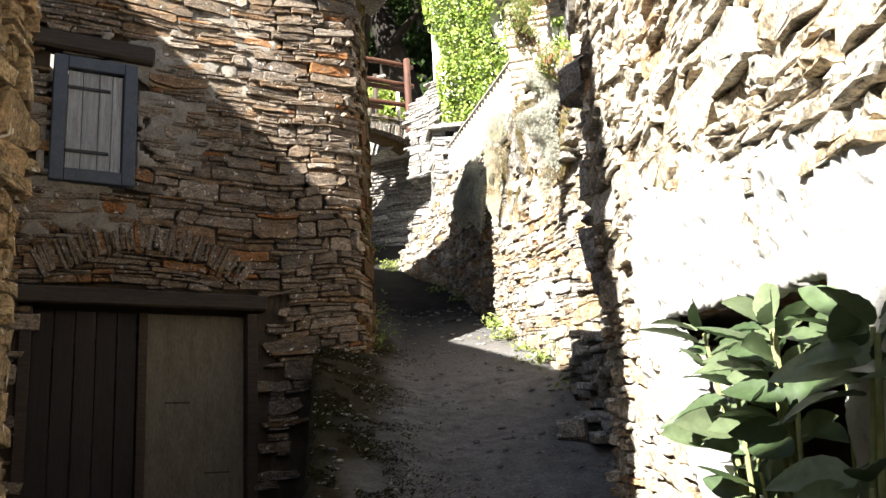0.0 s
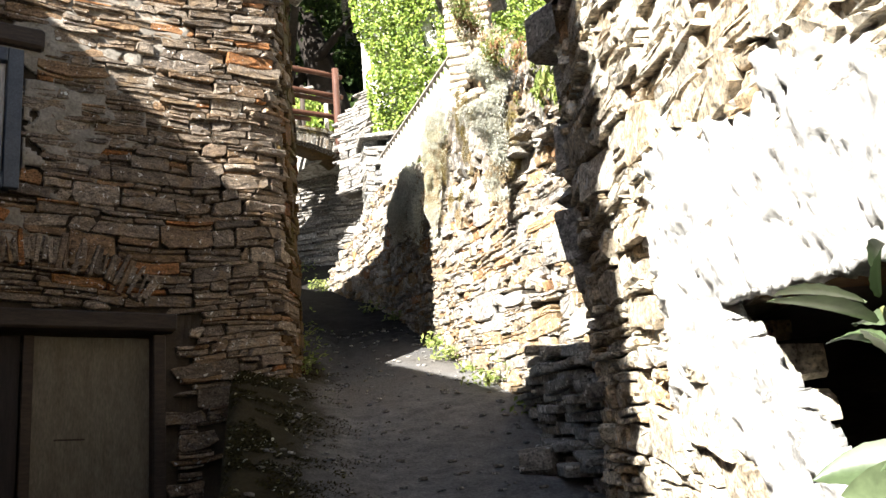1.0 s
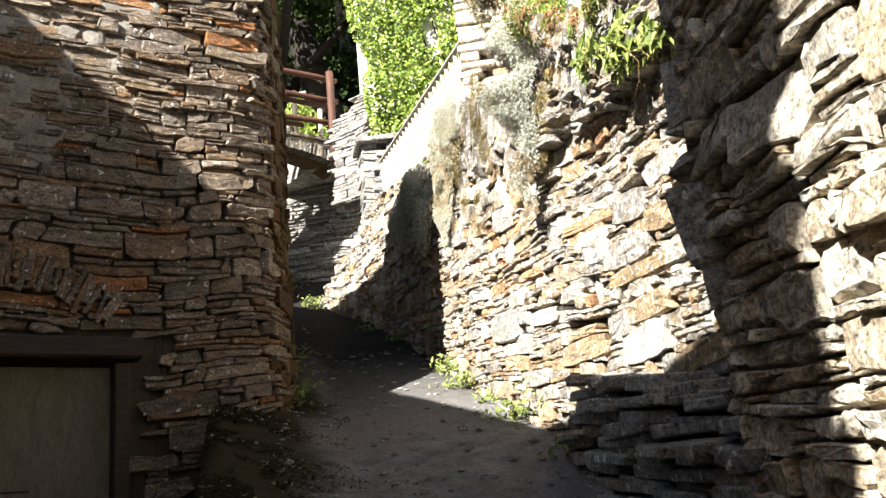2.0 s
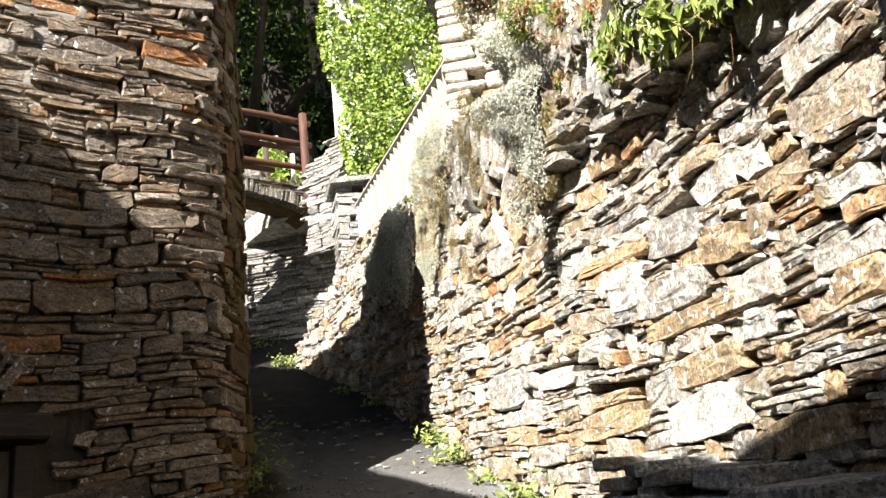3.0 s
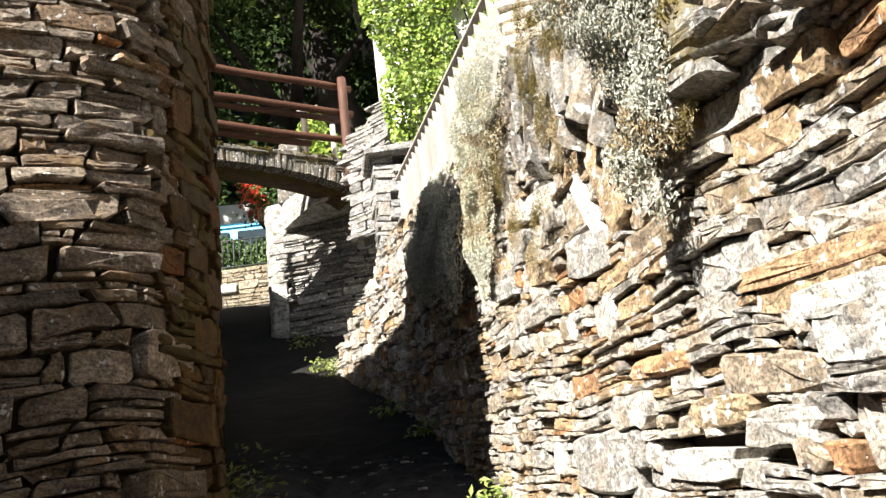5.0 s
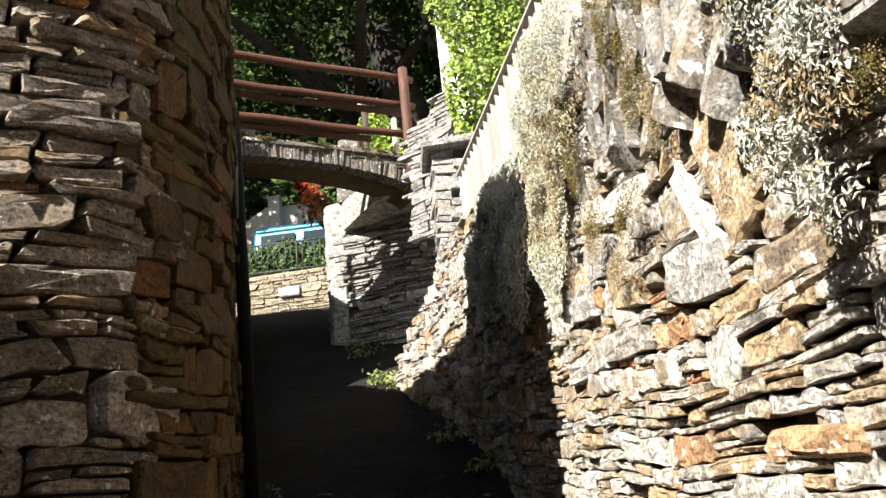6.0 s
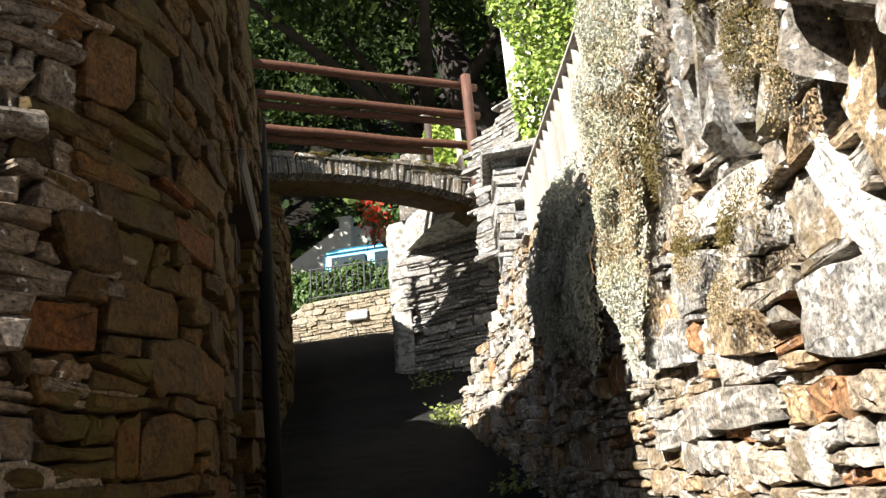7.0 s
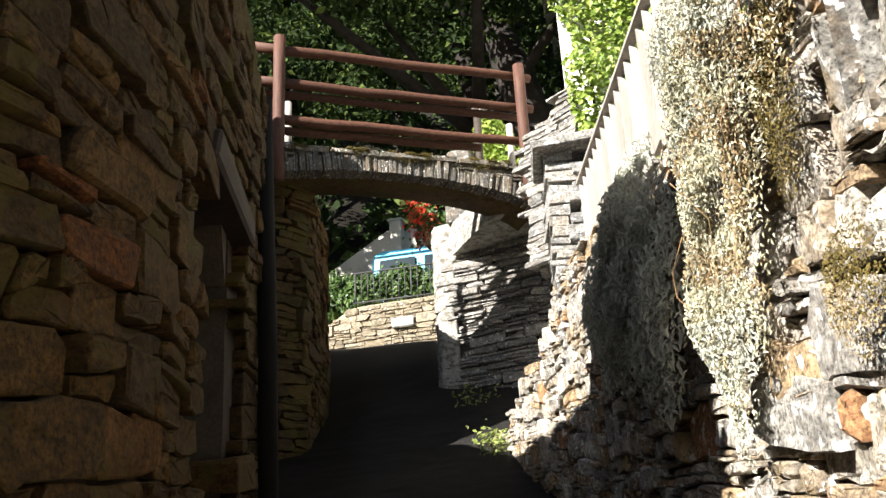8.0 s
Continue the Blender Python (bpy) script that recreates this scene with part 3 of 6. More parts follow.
def ground():
    xs = np.concatenate([[-400, -120, -50, -25, -14, -9, -7, -5.5, -4.5, -3.8], np.arange(-3.4, -1.4, 0.2), np.arange(-1.4, 1.7, 0.055), np.arange(1.8, 3.2, 0.3), [4, 6, 10, 20, 50, 120, 400]])
    ys = np.concatenate([[-400, -120, -50, -25, -12, -6, -3], np.arange(-1.5, 4.5, 0.2), np.arange(4.5, 17.0, 0.06), np.arange(17.0, 26.5, 0.25), [28, 32, 38, 46, 60, 90, 150, 260, 400]])
    verts = []
    for y in ys:
        for x in xs:
            near = abs(x) < 3 and -1 < y < 24
            r = 0.035 * noise.noise((x * 1.3, y * 1.3, 0)) + 0.016 * noise.noise((x * 6, y * 6, 2)) + 0.010 * noise.noise((x * 17, y * 17, 4)) if near else 0
            verts.append((x, y, ground_z(x, y) + r))
    n = len(xs)
    faces = [(j * n + i, j * n + i + 1, (j + 1) * n + i + 1, (j + 1) * n + i) for j in range(len(ys) - 1) for i in range(n - 1)]
    m = Mat("worn_lane", rough=0.95, spec=0.12)
    big, mid, fine = m.noise(0.9, 5), m.noise(6, 8, 0.7), m.noise(55, 6, 0.75)
    c = m.mix(m.ramp(mid, [(0.35, 0.0), (0.68, 1.0)]), (0.115, 0.113, 0.109), (0.24, 0.233, 0.222))
    c = m.mix(m.ramp(big, [(0.45, 0.0), (0.65, 0.75)]), c, (0.17, 0.152, 0.13))
    c = m.mix(1.0, c, m.ramp(fine, [(0.28, 0.45), (0.5, 0.95), (0.75, 1.6)]), "MULTIPLY")
    moss_c = m.mix(m.ramp(fine, [(0.3, 0.0), (0.7, 1.0)]), (0.016, 0.013, 0.006), (0.055, 0.044, 0.020))
    sep = m.node("ShaderNodeSeparateXYZ")
    m.put(m.co, sep.inputs[0])

    def calc(op, a, b, c3=None):
        n = m.node("ShaderNodeMath")
        n.operation = op
        for sock, v in zip(n.inputs, (a, b, c3)):
            if isinstance(v, (int, float)):
                sock.default_value = v
            elif v is not None:
                m.put(v, sock)
        return n.outputs[0]
    bend = calc("MULTIPLY", calc("MAXIMUM", calc("SUBTRACT", sep.outputs["Y"], 9.0), 0.0), 0.27)
    across = calc("ADD", calc("MULTIPLY_ADD", big, 1.0, sep.outputs["X"]), bend)
    side = m.ramp(across, [(0.0, 1.0), (0.08, 0.85), (0.26, 0.0)])
    c = m.mix(side, c, moss_c)
    # lane colour drops near black past the house, standing in for deep shade
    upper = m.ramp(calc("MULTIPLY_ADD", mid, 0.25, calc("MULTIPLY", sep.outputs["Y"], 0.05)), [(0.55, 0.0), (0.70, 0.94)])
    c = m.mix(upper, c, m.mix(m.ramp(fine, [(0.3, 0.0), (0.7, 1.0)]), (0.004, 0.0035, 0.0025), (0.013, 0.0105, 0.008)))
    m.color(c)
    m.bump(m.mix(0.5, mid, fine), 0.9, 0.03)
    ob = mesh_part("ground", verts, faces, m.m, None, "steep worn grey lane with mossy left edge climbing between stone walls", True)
    return tagged(ob, category="ground", kind="structure")


ground()


# ---- the tall stone house with the rounded corner ----
def stone_house():
    home = thing("stone_house", "tall rubble stone house with rounded corner, shuttered window and garage", "house")
    line = Line(HOUSE_PTS, True)
    top = 7.0
    c28 = math.atan2(0.53, 1.0)

    def u_of(x):
        us = np.linspace(0, 3.4, 600)
        return float(us[np.argmin([abs(line.at(u).x - x) for u in us])])
    uw0, uw1 = u_of(-2.97), u_of(-2.385)
    ug0, ug1 = u_of(-3.07), u_of(-1.49)
    side = [u for u in np.linspace(2.8, line.length, 300) if line.at(u).y > 10.32]
    ud0, ud1 = side[0], next(u for u in side if line.at(u).y > 10.95)
    holes = [(uw0, uw1, 4.05, 5.13), (ug0, ug1, 0.9, 3.08), (ud0, ud1, 3.0, 5.35)]
    low = lambda u: 0.6 if u < 3.0 else 2.4
    def roof_z(p):
        return 6.6 + 0.06 * min(1.45, max(0.0, -0.5 * (p.x + 1.2) + 0.866 * (p.y - 8.23))) - 0.35 * min(1.0, max(0.0, (p.y - 10.8) / 0.1))
    high = lambda u: roof_z(line.at(u))
    core = wall_core("wall", line, low, high, 0.45, M_JOINT, home, "dark joints of the rubble wall", holes, inset=0.03)

    def in_hole(u, z):
        return any(q[0] - 0.06 < u < q[1] + 0.06 and q[2] - 0.04 < z < q[3] + 0.05 for q in holes) or (ug0 - 0.05 < u < ug1 + 0.08 and 2.98 < z < 3.24) or (uw0 - 0.15 < u < uw1 + 0.15 and 5.1 < z < 5.34)

    # from this turn on the stones take the shade-darkened mossy colour
    turn = next(u for u in np.linspace(0, line.length, 500) if line.at(u).y > 8.72)
    bent = u_of(-1.3)
    courses = lambda u: 0.13 * max(0.0, u - bent)
    front = lay_stones(line, low, high, (0.032, 0.11), (0.10, 0.46), (0.10, 0.16), 11, dip=courses, skip=in_hole, u1=turn, wave=0.06, big=0.10, proud=0.27, gap=0.012, twist=0.055, scatter_out=0.018)
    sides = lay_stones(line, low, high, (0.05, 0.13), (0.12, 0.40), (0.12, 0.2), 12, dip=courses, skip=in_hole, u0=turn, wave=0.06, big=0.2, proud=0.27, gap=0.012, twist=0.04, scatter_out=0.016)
    set_stones(front, SHAPES, M_STONE, core, lambda u, z: abs(u - 2.6) * 0.7 + abs(z - 4.1), 300)
    back = Line([(-1.22, 11.4), (-1.5, 11.55), (-3.8, 11.4), (-4.8, 10.4), (-4.7, 8.4), (-3.9, 6.67)])
    body2 = wall_core("return_wall", back, lambda u: 2.0, lambda u: roof_z(back.at(u)), 0.3, M_MORTAR, home)
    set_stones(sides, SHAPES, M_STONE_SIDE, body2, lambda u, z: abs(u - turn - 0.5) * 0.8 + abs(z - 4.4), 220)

    # worn mortar smears over the front
    o = line.out(1.0)

    def on(u, z, off=0.0):
        p = line.at(u) + line.out(u) * off
        return Vector((p.x, p.y, z))

    def facing(u, z, off=0.0):
        """A pose on the front: x along the wall, -y outwards, z up."""
        n = line.out(u)
        m = Matrix.Identity(4)
        for col, v in enumerate((Vector((0, 0, 1)).cross(n), -n, Vector((0, 0, 1)))):
            m.col[col][:3] = v
        m.col[3][:3] = on(u, z, off)
        return m

    def smear(name, uc, zc, ru, rz, seed, off=0.035, mat=M_MORTAR, hole=None):
        verts, faces, nu, nz, keep = [], [], 64, 64, {}
        for i in range(nu + 1):
            for k in range(nz + 1):
                u, z = uc + ru * (2 * i / nu - 1), zc + rz * (2 * k / nz - 1)
                r = math.hypot((u - uc) / ru, (z - zc) / rz)
                q = r + 0.55 * noise.noise((u * 3.2, z * 3.2, seed)) + 0.35 * noise.noise((u * 9, z * 9, seed))
                keep[i, k] = q < 0.78 and not (hole and hole[0] < u < hole[1] and hole[2] < z < hole[3])
                verts.append(on(u, z, off + 0.022 * noise.noise((u * 7, z * 7, seed + 1)) - 0.05 * max(0, q - 0.6)))
        n = nz + 1
        for i in range(nu):
            for k in range(nz):
                if keep[i, k] and keep[i + 1, k] and keep[i, k + 1] and keep[i + 1, k + 1]:
                    a = i * n + k
                    faces.append((a, a + n, a + n + 1, a + 1))
        ob = mesh_part(name, verts, faces, mat, home, "rough grey mortar smeared over the stones", True)
        mod = ob.modifiers.new("thickness", "SOLIDIFY")
        mod.thickness, mod.offset = 0.03, -1
    uw = (uw0 + uw1) / 2
    smear("mortar_patch", uw, 4.6, 0.62, 0.85, 1, 0.030, hole=(uw0 - 0.01, uw1 + 0.01, 4.04, 5.14))
    smear("mortar_patch", uw1 + 0.42, 4.65, 0.45, 0.6, 2, 0.020)
    smear("mortar_patch", uw - 0.1, 3.85, 0.85, 0.30, 3, 0.034, M_MORTAR)
    smear("mortar_patch", uw1 + 0.55, 5.65, 0.8, 0.55, 6, 0.018)
    smear("mortar_patch", uw1 + 1.0, 5.0, 0.45, 0.6, 8, 0.014)
    smear("mortar_patch", uw1 + 0.2, 5.2, 0.5, 0.4, 12, 0.022)

    # flat relieving arch of slates on edge over the garage
    arch = new("relieving_arch")
    arch.parent = home
    rng = random.Random(5)
    uc = (ug0 + ug1) / 2
    for i in range(44):
        f = i / 43 * 2 - 1
        u = uc + f * 0.80
        z = 3.38 + 0.26 * (1 - f * f) + rng.uniform(-0.02, 0.02)
        bm = bmesh.new()
        add_box(bm, facing(u, z, -0.025) @ pose(0, 0, 0, 0, f * 34 + rng.uniform(-7, 7), rng.uniform(-6, 6)), (rng.uniform(0.02, 0.045), 0.16 + rng.uniform(0, 0.03), rng.uniform(0.14, 0.26)), 0.004, 0.010, rng)
        part("slate", bm, M_STONE, arch)

    # window with its blue-grey frame and closed board shutter
    win = new("window")
    win.parent = home
    tagged(win, "blue-grey framed window closed by a weathered board shutter")
    W, H, uc, zc = 0.645, 1.06, uw + 0.006, 4.58
    base = facing(uc, zc, 0.05)
    for nm, x, z, w, h in (("frame_jamb", -W / 2 + 0.052, 0, 0.104, H), ("frame_jamb", W / 2 - 0.052, 0, 0.104, H), ("frame_head", 0, H / 2 - 0.052, W - 0.212, 0.104), ("frame_sill", 0, -H / 2 + 0.052, W - 0.212, 0.104)):
        box(nm, base @ pose(x, 0, z), (w, 0.09, h), M_FRAME, win)
    x = -W / 2 + 0.112
    inner, i = W - 0.224, 0
    for w in (0.27, 0.30, 0.24, 0.19):
        w *= inner
        box("shutter_board", base @ pose(x + w / 2, 0.012 + 0.002 * (i % 2), 0), (w - 0.005, 0.03, H - 0.226), M_SHUTTER, win, "weathered grey shutter board", 0.004)
        x += w
        i += 1
    for z in (0.27, -0.27):
        box("strap_hinge", base @ pose(-0.05, -0.012, z), (0.33, 0.012, 0.028), M_IRON, win, "black iron strap hinge", 0.003)
    box("lintel", facing(uw - 0.02, 5.235, 0.02) @ pose(0, 0, 0, 0, 1.5, 0), (0.98, 0.16, 0.15), M_BEAM, home, "dark weathered timber lintel over the window", 0.02, 0.012)

    # garage with its timber lintel, dark leaf and pale leaf
    um = (ug0 + ug1) / 2
    wide = ug1 - ug0
    gar = new("garage_door")
    gar.parent = home
    tagged(gar, "dark board garage door with one pale leaf under a timber lintel")
    box("garage_lintel", facing(um, 3.14, 0.0), (wide + 0.12, 0.2, 0.13), M_BEAM, gar, "dark timber lintel beam", 0.015, 0.006)
    gb = facing(um, 2.04, -0.03)
    for x in (-wide / 2 + 0.04, wide / 2 - 0.05):
        box("garage_jamb", gb @ pose(x, 0, -0.02), (0.09, 0.14, 2.08), M_BEAM, gar, "dark timber jamb", 0.008)
    x0 = -wide / 2 + 0.09
    pale = -wide / 2 + 0.93
    nb = 5
    for i in range(nb):
        w = (pale - 0.07 - x0) / nb
        box("door_board", gb @ pose(x0 + w * (i + 0.5), 0.06 + 0.003 * (i % 2), -0.02), (w - 0.006, 0.035, 2.06), M_DOOR_DARK, gar, "", 0.004)
    box("meeting_stile", gb @ pose(pale - 0.03, 0.035, -0.02), (0.07, 0.05, 2.06), M_BEAM, gar)
    bm = bmesh.new()
    add_box(bm, gb @ pose((pale + wide / 2 - 0.10) / 2 + 0.005, 0.055, -0.02), (wide / 2 - 0.10 - pale, 0.03, 2.06), 0.005)
    leaf = part("pale_leaf", bm, M_DOOR_LIGHT, gar, "pale grey-brown plywood leaf with cracked edge")
    for z in (-0.25, 0.3, -0.62):
        box("crack_strip", gb @ pose((pale + wide / 2 - 0.1) / 2 + (0.18 if z < 0.2 else -0.14), 0.038, z), (0.2, 0.004, 0.012), M_BEAM, leaf, "dark split in the board", 0.001)
    # side door recess with its timber
    db = facing((ud0 + ud1) / 2, 4.2, -0.22)
    for i in range(4):
        box("side_door_board", db @ pose((i - 1.5) * 0.155, 0, 0), (0.15, 0.04, 2.3), M_BEAM, home, "", 0.004)
    box("side_door_lintel", facing((ud0 + ud1) / 2, 5.40, -0.04), (ud1 - ud0 + 0.16, 0.22, 0.12), M_BEAM, home, "dark timber lintel over the side door", 0.012, 0.008)
    # drain pipe at the back corner
    p = on(line.length - 0.02, 0, 0.06)
    rod("drain_pipe", [(p.x + 0.05, p.y, 3.4), (p.x + 0.02, p.y, 5), (p.x - 0.01, p.y - 0.03, 6.24)], 0.042, M_PIPE, home, "dark brown drain pipe")
    # slate roof
    rng = random.Random(9)
    roof = new("roof")
    roof.parent = home
    tagged(roof, "roof of grey stone slabs")
    fwd, inn = Vector((0.866, 0.5, 0)), Vector((-0.5, 0.866, 0))
    for r in range(10):
        s = -3.6
        while s < 0.9:
            w = rng.uniform(0.4, 0.6)
            d = r * 0.48 - 0.12
            p = Vector((-1.2, 8.23, 0)) + fwd * (s + w / 2) + inn * d
            limit = 0.70 if r < 1 else 0.15 - 0.5 * r * 0.48 - (2.0 if r > 5 else 0.0)
            if s + w < limit + 0.1:
                m = Matrix.Identity(4)
                up = (Vector((0, 0, 1)) - inn * (0.06 if d < 1.4 else 0.03)).normalized()
                for col, v in enumerate((fwd, up.cross(fwd), up)):
                    m.col[col][:3] = v
                m.col[3][:3] = (p.x, p.y, 6.67 + 0.06 * min(d, 1.45) + 0.02 * (r % 2))
                box("roof_slab", m, (w, 0.62, 0.045), M_SLATE, roof, "", 0.006, 0.012)
            s += w
    box("eave_slab", pose(-0.60, 8.95, 6.47, 12, 26, 25), (0.40, 0.5, 0.05), M_SLATE, roof, "pale slab at the eave corner", 0.006, 0.01)
    # unseen higher rear wing behind the roof, added to shade the retaining wall
    plan = [(-1.87, 9.86), (-2.52, 11.85), (-2.93, 13.15), (-4.5, 13.15), (-4.3, 9.9)]
    wing = Line(plan + plan[:1])
    wall_core("rear_wing", wing, lambda u: 3.5, lambda u: 7.27, 0.3, M_MORTAR, home)
    bm = bmesh.new()
    lo, hi = ([bm.verts.new((x, y, z)) for x, y in plan] for z in (7.27, 7.35))
    bm.faces.new(lo), bm.faces.new(hi[::-1])
    for i in range(5):
        bm.faces.new((lo[i], hi[i], hi[(i + 1) % 5], lo[(i + 1) % 5]))
    bmesh.ops.recalc_face_normals(bm, faces=bm.faces)
    part("rear_roof", bm, M_SLATE, home, "flat slab roof of the unseen rear wing")
    return home


stone_house()


# ---- the sunlit house beside the lane: rubble, patched with plaster, an arched opening with a plant ----
def near_house():
    home = thing("plastered_stone_house", "sunlit stone house with patchy white plaster and low opening", "house")
    line = Line([(3.2, 4.42), (1.3, 4.42), (0.96, 4.41), (0.86, 4.38), (0.81, 4.32), (0.80, 4.2), (0.79, 3.9), (0.79, 2.9), (0.78, 1.5), (0.79, -0.5), (0.84, -4.0)])
    uy = lambda y: next(u for u in np.linspace(2.3, line.length, 2000) if line.at(u).y < y)
    hole = (uy(3.4), uy(1.84), 0.8, 2.0)
    low, high = lambda u: -1.6, lambda u: 8.4
    core = wall_core("wall", line, low, high, 0.6, M_LIME, home, "lime mortar behind the rubble", [hole], inset=0.022, relief=0.03)

    def open_at(y, z):
        """The visible opening: sloping head and a raked side."""
        rag = 0.014 * noise.noise((z * 9, y * 5, 3)) + 0.008 * noise.noise((z * 31, y * 31, 1))
        return 1.84 < y + rag < 2.66 + 0.34 * max(0.0, (z - 1.68) / 0.32) ** 1.4 and 0.8 < z - 0.5 * rag < 1.865 + 0.123 * (y - 1.88)
    skip = lambda u, z: any(open_at(line.at(u).y + a, z + b) for a in (-0.13, -0.05, 0.05, 0.12) for b in (-0.06, 0.03))
    corner = uy(4.36)
    # larger corner stones in a darker grey that carries the corner's shade
    ends = lay_stones(line, low, high, (0.07, 0.19), (0.14, 0.42), (0.12, 0.2), 22, dip=0.05, u0=0.6, u1=corner, wave=0.08, big=0.15, proud=0.2, gap=0.016, twist=0.09, scatter_out=0.03)
    set_stones(ends, SHAPES, M_STONE_PIER, core, lambda u, z: abs(z - 2.6) + abs(u - corner), 90, "corner_stone", "corner_rubble")
    st = lay_stones(line, low, high, (0.028, 0.095), (0.06, 0.28), (0.10, 0.15), 21, u0=corner, dip=-0.13, skip=skip, wave=0.05, big=0.16, proud=0.11, gap=0.010, twist=0.06, scatter_out=0.016)
    u43 = uy(4.0)
    set_stones(st, SHAPES, M_STONE_NEAR, core, lambda u, z: abs(u - u43 - 0.4) + abs(z - 2.4), 280)
    # plaster coat with ragged edges, over the stones round the opening
    verts, faces, keep, nu, nz = [], [], {}, 280, 230
    ua, ub, za, zb = uy(3.85), uy(1.3), 1.0, 2.9
    for i in range(nu + 1):
        for k in range(nz + 1):
            u, z = ua + (ub - ua) * i / nu, za + (zb - za) * k / nz
            p, o = line.at(u), line.out(u)
            y = p.y
            r = 0.3 * noise.noise((y * 1.6, z * 1.6, 4)) + 0.2 * noise.noise((y * 4.5, z * 4.5, 6)) + 0.10 * noise.noise((y * 13, z * 13, 6))
            foot = float(np.interp(y, [2.6, 2.75, 3.05, 3.25], [1.25, 1.30, 1.66, 1.84]))
            cover = min((3.50 - y) * 0.7, (2.42 - 0.22 * (2.74 - y)) - z, (z - foot) * 1.2, (y - 1.60) * 1.5) + r * 0.30 + 0.07 * noise.noise((y * 27, z * 27, 8))
            cover -= 0.5 * max(0, noise.noise((y * 3.6 + 7, z * 5.6, 1)) - 0.38)
            inside = open_at(y, z)
            keep[i, k] = cover > 0 and not inside
            head = 1.865 + 0.123 * (y - 1.88)
            if not inside and abs(z - head) < 0.02 and open_at(y, z - (zb - za) / nz):
                z = head + 0.006 * noise.noise((y * 17, 0, 2))
            off = 0.034 + 0.014 * noise.noise((y * 3, z * 3, 9)) + 0.010 * noise.noise((y * 8, z * 8, 5)) + 0.009 * noise.noise((y * 23, z * 23, 5)) + 0.007 * noise.noise((y * 55, z * 55, 5)) - 0.05 * max(0.0, noise.noise((y * 15, z * 19, 31)) - 0.44) + 0.010 * noise.noise((y * 14, z * 14, 9)) - 0.05 * max(0.0, 1 - cover / 0.12)
            verts.append((p.x + o.x * off, p.y + o.y * off, z))
    n = nz + 1
    for i in range(nu):
        for k in range(nz):
            if keep[i, k] and keep[i + 1, k] and keep[i, k + 1] and keep[i + 1, k + 1]:
                a = i * n + k
                faces.append((a, a + n, a + n + 1, a + 1))
    ob = mesh_part("plaster", verts, faces, M_PLASTER, home, "rough white plaster flaking off the stones", True)
    mod = ob.modifiers.new("thickness", "SOLIDIFY")
    mod.thickness, mod.offset = 0.035, -1
    box("opening_lintel", pose(1.0, 2.62, 2.062, 7.0, 0, 0), (0.40, 1.58, 0.21), M_STONE_SIDE, home, "mossy stone lintel edge", 0.008, 0.006)
    # dark box lining, added so its colour gives the opening its deep shade
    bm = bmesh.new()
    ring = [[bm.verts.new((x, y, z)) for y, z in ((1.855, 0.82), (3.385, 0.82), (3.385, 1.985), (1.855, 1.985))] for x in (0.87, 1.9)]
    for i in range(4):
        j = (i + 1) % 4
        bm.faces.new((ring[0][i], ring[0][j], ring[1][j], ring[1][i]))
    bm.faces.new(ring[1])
    part("opening_lining", bm, M_BEAM, home, "dark lining added for the deep shade inside the opening")
    box("roof", pose(2.6, 0.2, 8.6, 0, -6, 0), (4.2, 9.0, 0.14), M_SLATE, home, "grey slab roof")
    wall_core("back_wall", Line([(0.8, -4.0), (4.6, -4.0), (4.6, 4.42), (3.2, 4.42)]), lambda u: -2, lambda u: 8.4, 0.4, M_MORTAR, home)
    return home


near_house()


# ---- the house across, of which only a corner shows; its roof shades the lane ----
def shade_house():
    home = thing("corner_house", "warm brown rubble stone house corner beside the lane", "house")
    line = Line([(-5.6, 1.2), (-1.5, 1.2), (-1.16, 1.21), (-1.11, 1.28), (-1.11, 2.9), (-1.14, 3.02), (-1.22, 3.10), (-2.2, 3.5), (-3.2, 5.4), (-3.4, 5.6), (-5.6, 5.65)])
    uy = [u for u in np.linspace(0, line.length, 800)]
    slope = lambda x, y: 4.95 - 0.89 * x - 0.1915 * y if x > -4.3 else 8.777 - 0.1915 * y + 0.9 * (x + 4.3)
    high = lambda u: slope(line.at(u).x, line.at(u).y) - 0.12 - (0.25 * min(1.0, max(0.0, (line.at(u).y - 1.2) / 1.9)) if line.at(u).x > -1.6 else 0)
    core = wall_core("wall", line, lambda u: -0.6, high, 0.4, M_JOINT, home)
    st = lay_stones(line, lambda u: -0.6, high, (0.05, 0.15), (0.1, 0.32), (0.10, 0.15), 31, wave=0.05, proud=0.25, u0=4.2, u1=8.4)
    um = next(u for u in uy if line.at(u).y > 2.9)
    set_stones(st, SHAPES, M_STONE_WARM, core, lambda u, z: abs(u - um) + abs(z - 2.3) * 0.6, 120)
    bm = bmesh.new()
    for plan in (((-1.05, 1.16), (-1.05, 3.12), (-4.3, 5.65), (-4.3, 1.16)), ((-4.3, 1.16), (-4.3, 5.65), (-5.8, 5.65), (-5.8, 1.16))):
        up = [bm.verts.new((x, y, (slope(max(x, -4.3), y) if x > -5 else slope(x, y)) - (0.25 if (x, y) == (-1.05, 3.12) else 0))) for x, y in plan]
        vs = [bm.verts.new(v.co - Vector((0, 0, 0.1))) for v in up]
        bm.faces.new(vs[::-1]), bm.faces.new(up)
        for i in range(4):
            bm.faces.new((vs[i], vs[(i + 1) % 4], up[(i + 1) % 4], up[i]))
    part("roof", bm, M_SLATE, home, "steep grey slab roof")
    return home


shade_house()


